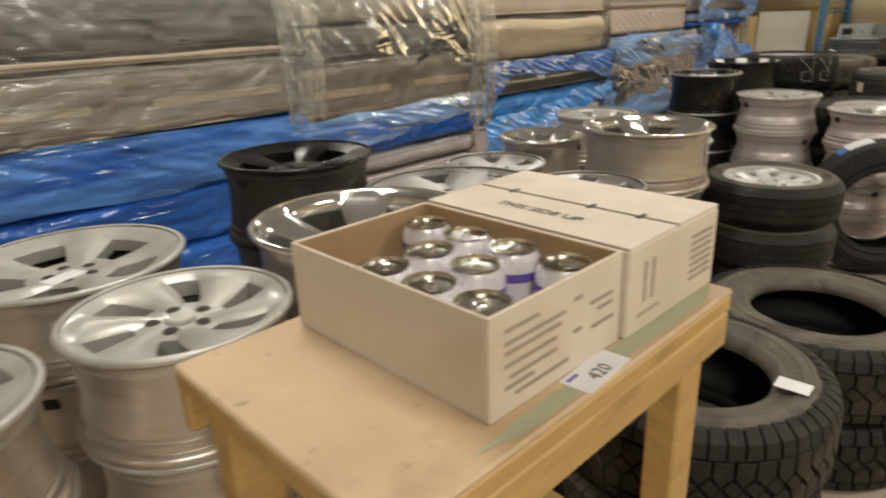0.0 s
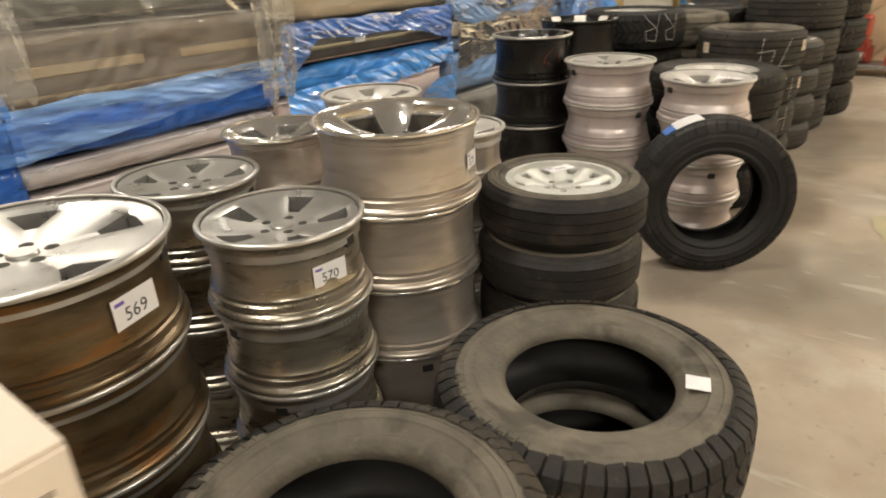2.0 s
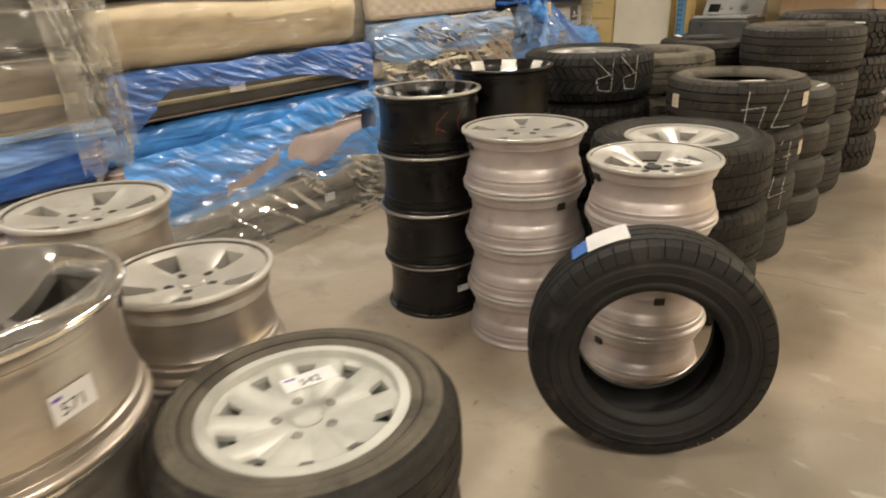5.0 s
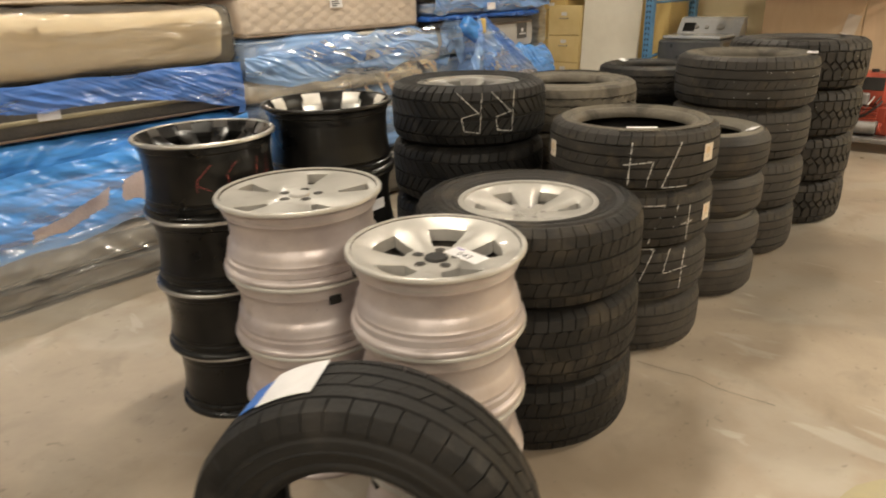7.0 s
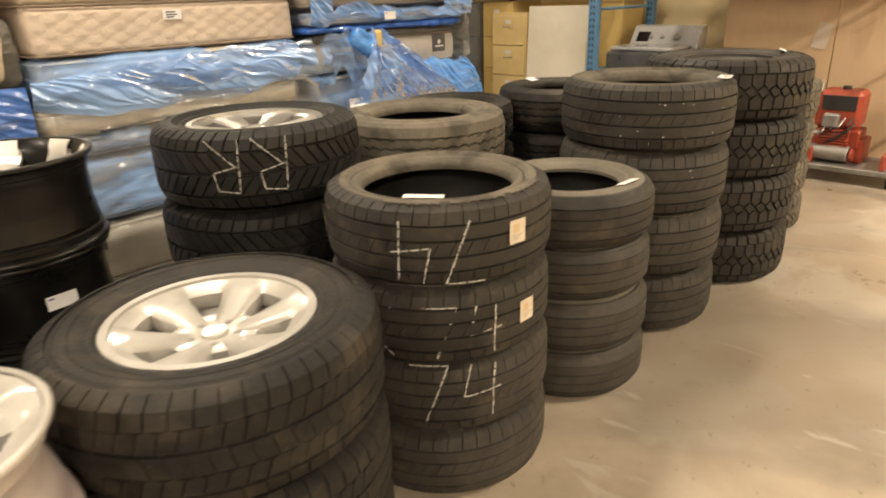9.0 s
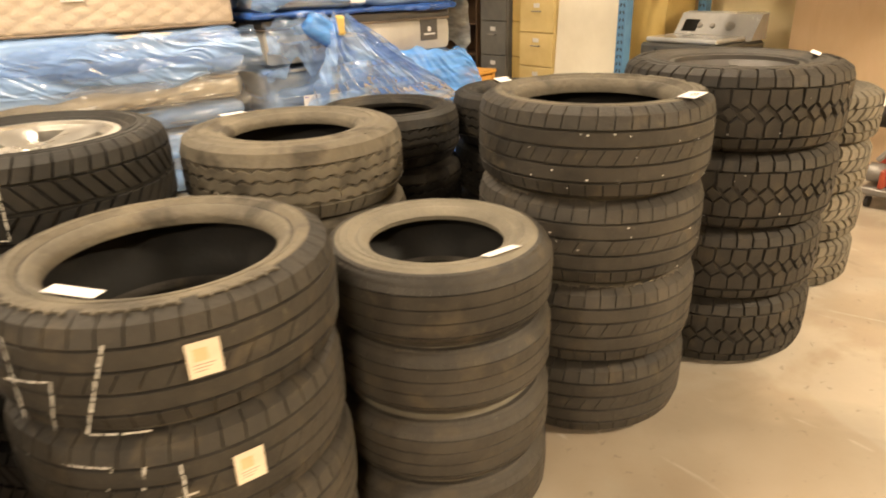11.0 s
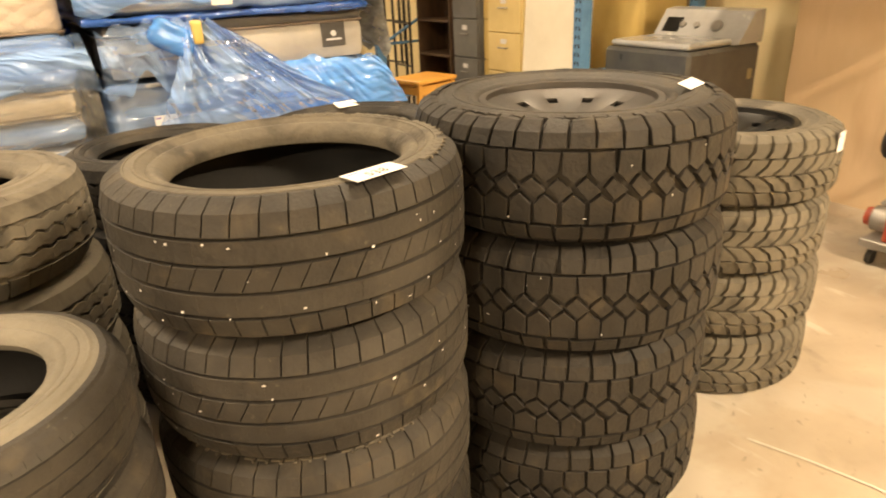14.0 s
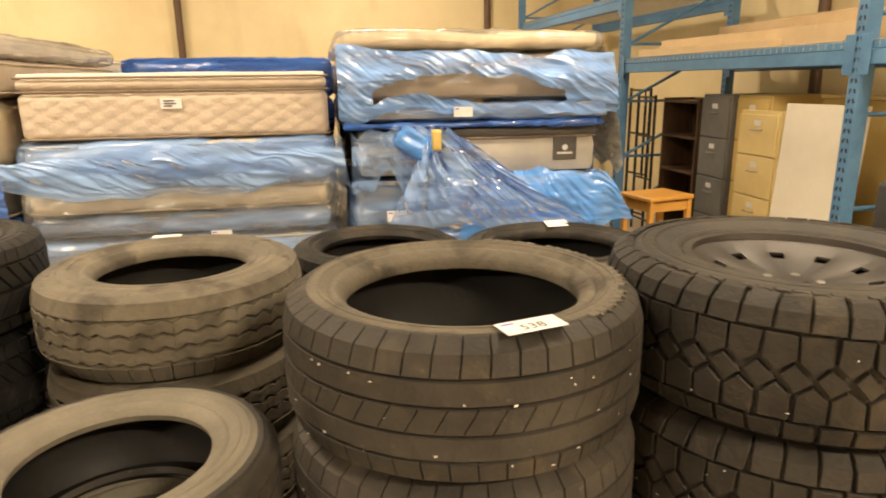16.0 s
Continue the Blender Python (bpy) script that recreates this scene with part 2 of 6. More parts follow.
WASHER_LID = material("washer_lid", (0.40, 0.405, 0.41), (0.50, 0.505, 0.51), 5, 0.20, 0.3)
RED_PAINT = material("red_paint", (0.26, 0.040, 0.022), (0.38, 0.065, 0.032), 6, 0.45, bump=0.08, spots=((0.10, 0.04, 0.025), 0.64))
IRON = material("grey_iron", (0.20, 0.19, 0.18), (0.34, 0.32, 0.30), 8, 0.5, 0.6, bump=0.1)
PIPE = material("brown_pipe", (0.09, 0.05, 0.03), (0.14, 0.08, 0.05), 6, 0.5)
BRICKRED = material("reddish_brown", (0.20, 0.08, 0.05), (0.30, 0.13, 0.08), 6, 0.7)
CAN_TOP = material("can_aluminium", (0.70, 0.68, 0.62), (0.82, 0.80, 0.74), 14, 0.18, 1.0)
CAN_SIDE = material("can_white", (0.66, 0.63, 0.66), (0.76, 0.73, 0.75), 10, 0.3, 0.3)
F_CREAM = material("fabric_cream", (0.66, 0.54, 0.36), (0.74, 0.62, 0.44), 3, 0.85, bump=0.35, bump_scale=70)
F_TAN = material("fabric_tan", (0.44, 0.37, 0.305), (0.53, 0.45, 0.375), 4, 0.85, bump=0.4, bump_scale=80)
F_BEIGE = material("fabric_beige", (0.56, 0.46, 0.34), (0.64, 0.54, 0.41), 4, 0.85, bump=0.4, bump_scale=80)
F_WHITE = material("fabric_white", (0.70, 0.66, 0.62), (0.80, 0.76, 0.72), 5, 0.85, bump=0.4, bump_scale=50)
F_ROSE = material("fabric_rose_beige", (0.60, 0.47, 0.42), (0.70, 0.57, 0.51), 5, 0.85, bump=0.3, bump_scale=60)
F_OLIVE = material("fabric_olive", (0.26, 0.23, 0.15), (0.34, 0.30, 0.20), 5, 0.85, bump=0.3, bump_scale=90)
F_PINK = material("fabric_pinkish", (0.58, 0.50, 0.50), (0.68, 0.60, 0.59), 5, 0.85, bump=0.3, bump_scale=60)
F_BROWN = material("fabric_brown", (0.24, 0.20, 0.16), (0.35, 0.295, 0.24), 4, 0.85, bump=0.3, bump_scale=90)
F_CHARCOAL = material("fabric_charcoal", (0.06, 0.056, 0.052), (0.105, 0.098, 0.09), 4, 0.85, bump=0.3, bump_scale=90)
F_GREY = material("fabric_grey", (0.36, 0.34, 0.31), (0.44, 0.42, 0.38), 4, 0.85, bump=0.3, bump_scale=120)
F_BLUE = material("fabric_blue", (0.025, 0.09, 0.36), (0.05, 0.16, 0.50), 4, 0.6, bump=0.3, bump_scale=30)
PIPING = material("piping", (0.16, 0.12, 0.09), (0.22, 0.17, 0.13), 10, 0.8)
FILM_CLEAR = film("film_clear", (0.82, 0.81, 0.78), 0.10, 0.14, 0.45, 4.0)
FILM_MILKY = film("film_milky", (0.76, 0.74, 0.69), 0.24, 0.18, 0.45, 4.0)
FILM_BLUE = film("film_blue", (0.05, 0.17, 0.62), 0.70, 0.16, 0.4, 5.0)
FILM_PALE = film("film_pale_blue", (0.33, 0.55, 0.98), 0.36, 0.15, 0.45, 4.5, torn=0.62)
FILM_HALF = film("film_thin_blue", (0.14, 0.32, 0.80), 0.40, 0.14, 0.45, 4.5, torn=0.7)
FILM_VEIL = film("film_veil", (0.74, 0.70, 0.58), 0.55, 0.25, 0.4, 4.0)
FILM_ROYAL = film("film_royal_blue", (0.09, 0.22, 0.66), 0.80, 0.17, 0.4, 4.5)
FILM_BRIGHT_THIN = film("film_bright_thin", (0.22, 0.44, 0.92), 0.62, 0.16, 0.4, 4.0)
TAPE = material("yellow_tape", (0.50, 0.36, 0.10), (0.62, 0.46, 0.16), 9, 0.4, bump=0.2)
FILM_BRIGHT = film("film_bright_blue", (0.10, 0.36, 0.92), 0.78, 0.18, 0.4, 4.0)
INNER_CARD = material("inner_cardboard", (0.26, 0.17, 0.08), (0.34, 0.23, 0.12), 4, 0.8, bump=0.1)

patches(CONCRETE, 1.6, 0.52, 0.58, (0.46, 0.43, 0.37), 0.5)
patches(CONCRETE, 0.7, 0.55, 0.62, (0.17, 0.15, 0.125), 0.55)
patches(CONCRETE, 1.1, 0.50, 0.66, (0.21, 0.16, 0.112), 0.5)
patches(CONCRETE, 5.5, 0.58, 0.70, (0.22, 0.185, 0.14), 0.4)
patches(CONCRETE, 26.0, 0.66, 0.72, (0.13, 0.115, 0.09), 0.5)
patches(CONCRETE, 9.0, 0.64, 0.68, (0.50, 0.47, 0.42), 0.4, (1, 0.25, 1))
patches(RUBBER, 11.0, 0.56, 0.70, (0.055, 0.045, 0.033), 0.4)
patches(RUBBER_MID, 10.0, 0.55, 0.70, (0.075, 0.058, 0.038), 0.45)
patches(RUBBER_WORN, 12.0, 0.56, 0.70, (0.085, 0.068, 0.047), 0.5)
patches(RUBBER_WORN, 60.0, 0.66, 0.74, (0.10, 0.085, 0.065), 0.5)
BLACK_PAINT.node_tree.nodes["Principled BSDF"].inputs["Specular IOR Level"].default_value = 0.3
for m in (RUBBER, RUBBER_MID, RUBBER_PALE, RUBBER_WORN, RUBBER_DARK, RUBBER_DUSTY_LIT, LINER):
    m.node_tree.nodes["Principled BSDF"].inputs["Specular IOR Level"].default_value = 0.3
patches(RUBBER, 60.0, 0.66, 0.74, (0.09, 0.075, 0.06), 0.5)
patches(RUBBER, 4.5, 0.54, 0.68, (0.070, 0.056, 0.038), 0.5, (1, 1, 2))
patches(RUBBER_DARK, 9.0, 0.58, 0.70, (0.05, 0.044, 0.038), 0.4)
patches(RUBBER_DUSTY_LIT, 8.0, 0.54, 0.66, (0.028, 0.024, 0.020), 0.6)
patches(RUBBER_DUSTY_LIT, 40.0, 0.64, 0.74, (0.15, 0.125, 0.09), 0.5)
patches(BARREL, 7.0, 0.56, 0.72, (0.36, 0.31, 0.25), 0.5, (1, 1, 3))
patches(BARREL_DIRTY, 9.0, 0.55, 0.70, (0.17, 0.125, 0.07), 0.6, (1, 1, 3))
patches(BARREL_RUST, 6.0, 0.52, 0.66, (0.26, 0.12, 0.03), 0.6, (1, 1, 4))
patches(ALLOY_PINK, 14.0, 0.60, 0.72, (0.27, 0.23, 0.20), 0.5)
patches(ALLOY_PAINT, 16.0, 0.60, 0.72, (0.30, 0.27, 0.23), 0.5)
patches(WALL, 2.2, 0.56, 0.70, (0.60, 0.48, 0.27), 0.5, (1, 1, 0.4))
patches(BOARD, 5.0, 0.55, 0.70, (0.36, 0.24, 0.14), 0.4, (1, 1, 0.3))
patches(CARTON, 6.0, 0.58, 0.72, (0.46, 0.36, 0.25), 0.45)
patches(WOOD, 14.0, 0.58, 0.70, (0.22, 0.12, 0.04), 0.5, (0.3, 2, 2))
patches(WOOD_TOP, 5.0, 0.54, 0.68, (0.30, 0.21, 0.12), 0.5)


# ---- mesh helpers ----
def revolve(profile, seg=64, closed=True, phase=0.0):
    """(radius, height) pairs turned round z. Returns verts, faces."""
    v, f, k = [], [], len(profile)
    for i in range(seg):
        a = 2 * math.pi * i / seg + phase
        ca, sa = math.cos(a), math.sin(a)
        v += [(r * ca, r * sa, z) for r, z in profile]
    for i in range(seg):
        j = (i + 1) % seg
        for p in range(k if closed else k - 1):
            q = (p + 1) % k
            f.append((i * k + p, j * k + p, j * k + q, i * k + q))
    return v, f


def box(x0, x1, y0, y1, z0, z1, bevel=0.004):
    """A box with chamfered edges."""
    b = min(bevel, 0.45 * min(x1 - x0, y1 - y0, z1 - z0))
    bm = bmesh.new()
    bmesh.ops.create_cube(bm, size=1.0, matrix=Matrix.Translation(((x0 + x1) / 2, (y0 + y1) / 2, (z0 + z1) / 2)) @ Matrix.Diagonal((x1 - x0, y1 - y0, z1 - z0, 1)))
    if b > 0:
        bmesh.ops.bevel(bm, geom=bm.edges[:], offset=b, segments=1, affect="EDGES")
    v = [tuple(p.co) for p in bm.verts]
    f = [tuple(p.index for p in face.verts) for face in bm.faces]
    bm.free()
    return v, f


def tube(path, r, seg=8, closed=False):
    """A round bar along a list of points."""
    pts = [Vector(p) for p in path]
    v, f, k = [], [], len(pts)
    for i, p in enumerate(pts):
        a, b = pts[(i - 1) % k if closed else max(i - 1, 0)], pts[(i + 1) % k if closed else min(i + 1, k - 1)]
        d = (b - a).normalized()
        u = d.orthogonal().normalized() if abs(d.z) > 0.9 else d.cross(Vector((0, 0, 1))).normalized()
        w = d.cross(u)
        v += [tuple(p + r * (math.cos(2 * math.pi * s / seg) * u + math.sin(2 * math.pi * s / seg) * w)) for s in range(seg)]
    for i in range(k if closed else k - 1):
        j = (i + 1) % k
        f += [(i * seg + s, i * seg + (s + 1) % seg, j * seg + (s + 1) % seg, j * seg + s) for s in range(seg)]
    if not closed:
        f += [tuple(range(seg))[::-1], tuple((k - 1) * seg + s for s in range(seg))]
    return v, f


def disc(r, z0, z1, x=0.0, y=0.0, seg=24, bevel=0.002):
    v, f = revolve([(r, z0), (r, z1 - bevel), (r - bevel, z1)], seg, False)
    f += [tuple(3 * i + 2 for i in range(seg)), tuple(3 * i for i in range(seg))[::-1]]
    return [(a + x, b + y, c) for a, b, c in v], f


def join(*geos):
    v, f = [], []
    for gv, gf in geos:
        o = len(v)
        v += gv
        f += [tuple(i + o for i in q) for q in gf]
    return v, f


def moved(geo, m):
    return [tuple(m @ Vector(p)) for p in geo[0]], geo[1]


def mesh_of(name, geo, mat, smooth=35.0):
    me = bpy.data.meshes.new(name)
    me.from_pydata(geo[0], [], geo[1])
    bm = bmesh.new()
    bm.from_mesh(me)
    bmesh.ops.recalc_face_normals(bm, faces=bm.faces[:])
    bm.to_mesh(me)
    bm.free()
    me.materials.append(mat)
    me.polygons.foreach_set("use_smooth", [True] * len(me.polygons))
    me.set_sharp_from_angle(angle=radians(smooth))
    return me


def part(name, geo, mat, parent, label="", smooth=35.0, at=None):
    ob = new(name, mesh_of(name, geo, mat, smooth))
    ob.parent = parent
    if at is not None:
        ob.matrix_basis = at
    return tagged(ob, label)


def thing(name, at, label, category, group="", kind=""):
    ob = new(name)
    ob.empty_display_size = 0.05
    ob.matrix_basis = at
    return tagged(ob, label, category, group, kind)


def structure(name, geo, mat, label="", category=""):
    ob = new(name, mesh_of(name, geo, mat))
    return tagged(ob, label, category, kind="structure")


def words(text, size):
    """The built-in font's letters as a flat mesh, centred."""
    cu = bpy.data.curves.new("letters", "FONT")
    cu.body, cu.size, cu.align_x, cu.align_y = text, size, "CENTER", "CENTER"
    cu.resolution_u = 3
    ob = new("letters", cu)
    bpy.context.view_layer.update()
    me = bpy.data.meshes.new_from_object(ob)
    geo = [tuple(p.co) for p in me.vertices], [tuple(p.vertices) for p in me.polygons]
    bpy.data.objects.remove(ob)
    bpy.data.meshes.remove(me)
    bpy.data.curves.remove(cu)
    return geo


def slab(geo, depth=0.0008):
    """Gives flat letters a thickness along z."""
    v, f = geo
    n = len(v)
    return v + [(a, b, c + depth) for a, b, c in v], f + [tuple(i + n for i in q) for q in f]


# ---- the hall ----
X0, X1, Y0, Y1, TOP = -6.0, 10.95, -7.0, 9.2, 5.0
structure("floor", box(X0 - 0.2, X1 + 0.2, Y0 - 0.2, Y1 + 0.2, -0.2, 0.0, 0), CONCRETE, "smooth worn grey-beige concrete warehouse floor with stains", "floor")
structure("wall_north", box(X0 - 0.2, X1 + 0.2, Y1, Y1 + 0.2, 0, TOP, 0), WALL, "cream painted warehouse wall behind the mattresses", "wall")
structure("wall_east", box(X1, X1 + 0.2, Y0, Y1, 0, TOP, 0), WALL, "cream painted warehouse wall behind the racking", "wall")
structure("wall_south", box(X0 - 0.2, X1 + 0.2, Y0 - 0.2, Y0, 0, TOP, 0), WALL, "plain cream painted warehouse wall", "wall")
structure("wall_west", box(X0 - 0.2, X0, Y0, Y1, 0, TOP, 0), WALL, "plain cream painted warehouse wall", "wall")
structure("ceiling", box(X0 - 0.2, X1 + 0.2, Y0 - 0.2, Y1 + 0.2, TOP, TOP + 0.2, 0), CEILING, "assumed warehouse ceiling out of view, darkened to cut bounced light", "ceiling")


def uneven_patch(rx, ry, seed, seg=40):
    v = [(0, 0, 0)]
    for i in range(seg):
        a = 2 * math.pi * i / seg
        k = 1 + 0.35 * noise.noise((2 * math.cos(a), 2 * math.sin(a), seed))
        v.append((rx * k * math.cos(a), ry * k * math.sin(a), 0))
    return v, [(0, i + 1, (i + 1) % seg + 1) for i in range(seg)]


patch_ob = structure("floor_patch", uneven_patch(0.34, 0.22, 3.1), YELLOW_PATCH, "faint yellowish patch on the concrete floor", "floor marking")
patch_ob.matrix_basis = pose(5.0, -0.08, 0.004)
for px, py in ((5.2, Y1 - 0.06), (9.3, Y1 - 0.06)):
    p = structure("wall_pipe", tube([(px, py, 0), (px, py, TOP)], 0.045, 12), PIPE, "dark brown vertical conduit on the wall", "pipe")
for py in (4.65, 0.9):
    p = structure("wall_pipe", tube([(X1 - 0.06, py, 0), (X1 - 0.06, py, TOP)], 0.045, 12), PIPE, "dark brown vertical conduit on the wall", "pipe")

lamp_body = thing("ceiling_lamp", pose(*LAMPS[0][:2], LAMP_Z), "long white warehouse ceiling lamp hanging from the ceiling", "lamp", "ceiling lamps")
part("housing", box(-0.65, 0.65, -0.17, 0.17, 0.0, 0.08, 0.01), PANEL_WHITE, lamp_body)
part("hanger", tube([(-0.5, 0, 0.08), (-0.5, 0, TOP - LAMP_Z)], 0.006), GALV, lamp_body)
part("hanger", tube([(0.5, 0, 0.08), (0.5, 0, TOP - LAMP_Z)], 0.006), GALV, lamp_body)
for px, py, watts in LAMPS[1:]:
    copy_thing(lamp_body, pose(px, py, LAMP_Z))


# ---- tyres ----
def crown(R, w):
    return R - 0.004 * w * w - 0.034 * (max(0.0, abs(w) - 0.80) / 0.30) ** 2


def row(w0, w1, n, gap=0.06, skew=0.0, phase=0.0, bend=0.0):
    """A ring of n four- or six-sided tread blocks between w0 and w1, w across the tread from -1 to 1."""
    g = 0.5 - gap / 2
    if bend:
        return n, phase, [(w0, -g), (w0 + bend, 0), (w0, g), (w1, g + skew), (w1 + bend, skew), (w1, skew - g)]
    return n, phase, [(w0, -g), (w0, g), (w1, g + skew), (w1, skew - g)]


def arched(w0, w1, n, gap, phase, sway):
    """Blocks whose side edges are bowed, as on winter shoulders."""
    g, wm = 0.5 - gap / 2, (w0 + w1) / 2
    return n, phase, [(w0, -g), (wm, sway * 0.7 - g), (w1, sway - g), (w1, sway + g), (wm, sway * 0.7 + g), (w0, g)]


def pointed(w_flat, w_side, w_tip, n, gap, phase):
    """Five-sided blocks with one flat end and one tip."""
    g = 0.5 - gap / 2
    return n, phase, [(w_flat, -g), (w_side, -g), (w_tip, -0.04), (w_side, g), (w_flat, g)]


def diamond(w, tip, n, gap, phase):
    g = 0.5 - gap / 2
    return n, phase, [(w - tip, 0.06), (w - 0.03, g), (w + tip, -0.06), (w + 0.03, -g)]


def blocks(R, h, rows, depth, ragged=0.0):
    """Tread blocks standing on the carcass: rows of (count, phase, outline in shares of the pitch)."""
    v, f = [], []
    tw = 0.875 * h
    rnd = random.Random(int(R * 1000) + len(rows))
    for n, phase, outline in rows:
        unit = 2 * math.pi / n
        spare = 1 - (max(u for w, u in outline if w == outline[0][0]) - min(u for w, u in outline if w == outline[0][0]))
        bevel = 1 - min(0.07, max(0.0, spare) * 0.6)
        for i in range(n):
            t = unit * (i + phase)
            ring = [(w, t + unit * u) if abs(w) == 0.95 else (w + rnd.uniform(-1, 1) * 0.35 * ragged, t + unit * (u + rnd.uniform(-1, 1) * ragged)) for w, u in outline]
            o, k = len(v), len(ring)
            lift = 0.0012 * noise.noise((i * 1.7, outline[0][0] * 5, R * 9))
            cw, ct = sum(p[0] for p in ring) / k, sum(p[1] for p in ring) / k
            for shrink, along, drop in ((0.955, bevel, 0.0), (1.0, 1.0, 0.002), (1.03, 1.02, depth + 0.004)):
                for w, a in ring:
                    seam = abs(w) == 0.95
                    w2, a2 = w if seam else cw + (w - cw) * shrink, ct + (a - ct) * along
                    r = crown(R, w2) + (0.0 if seam else lift) - drop
                    v.append((r * math.cos(a2), r * math.sin(a2), h + w2 * tw))
            f.append(tuple(o + j for j in range(k)))
            for b in (0, k):
                f += [(o + b + j, o + b + k + j, o + b + k + (j + 1) % k, o + b + (j + 1) % k) for j in range(k)]
    return v, f


def shoulder(w0, n, gap, skew=0.0, phase=0.0):
    """Shoulder blocks above and below, each carried over the edge by a second piece."""
    out = []
    for sign in (-1, 1):
        out += [row(sign * w0, sign * 0.95, n, gap, skew * 0.6, phase * sign), row(sign * 0.95, sign * 1.11, n, gap, skew * 0.4, phase * sign + skew * 0.6)]
    return out


TREADS = {
    "rib": shoulder(0.64, 48, 0.05, 0.12, 0.2) + [row(-0.585, -0.24, 64, -0.02, 0.0, 0.2), row(-0.185, 0.185, 48, 0.035, 0.5, 0.3), row(0.24, 0.585, 64, -0.02, 0.0, 0.5)],
    "smooth": [row(-1.06, -0.64, 96, 0.02, 0.1), row(-0.61, -0.22, 64, -0.01, 0.1), row(-0.19, 0.19, 64, -0.01, 0.1), row(0.22, 0.61, 64, -0.01, 0.1), row(0.64, 1.06, 96, 0.02, 0.1)],
    "highway": shoulder(0.66, 54, 0.06, 0.15, 0.3) + [row(-0.62, -0.27, 62, 0.05, 0.35, 0.2, 0.05), row(-0.23, 0.19, 62, 0.03, -0.3, 0.0), row(0.23, 0.62, 62, 0.05, 0.35, 0.4, 0.05)],
    "block": shoulder(0.69, 44, 0.11, 0.06, 0.22) + [pointed(-0.64, -0.27, -0.10, 44, 0.10, 0.0), diamond(0.0, 0.205, 44, 0.10, 0.5), pointed(0.64, 0.27, 0.10, 44, 0.10, 0.0)],
    "lugs": shoulder(0.66, 54, 0.15, 0.1, 0.25) + [pointed(-0.60, -0.26, -0.06, 46, 0.13, 0.0), diamond(0.0, 0.21, 46, 0.13, 0.5), pointed(0.60, 0.26, 0.06, 46, 0.13, 0.0)],
    "worn": [row(-1.06, -0.60, 44, 0.06, 0.0, 0.0), row(-0.54, -0.26, 44, -0.01, 0.0, 0.3, 0.10), row(-0.18, 0.10, 44, -0.01, 0.0, 0.3, 0.10), row(0.18, 0.44, 44, -0.01, 0.0, 0.3, 0.10), row(0.58, 0.95, 44, -0.01, 0.0, 0.2), row(0.95, 1.08, 44, -0.01, 0.0, 0.2)],
    "vee": shoulder(0.66, 52, 0.12, 0.4, 0.3) + [row(-0.60, -0.05, 52, 0.16, 1.1, 0.2), row(0.05, 0.60, 52, 0.16, -1.1, 0.3)],
    "winter": [arched(-0.55, -0.95, 42, 0.22, 0.0, 0.4), row(-0.955, -1.11, 42, 0.22, 0.1, 0.4), arched(-0.05, -0.50, 42, 0.20, 0.4, 0.8), arched(0.02, 0.48, 42, 0.20, 0.0, 0.8), arched(0.54, 0.95, 42, 0.22, 0.5, 0.4), row(0.955, 1.11, 42, 0.22, 0.1, 0.9)],
}
RAGGED = {"block": 0.055, "lugs": 0.04, "winter": 0.05, "worn": 0.03, "vee": 0.02}


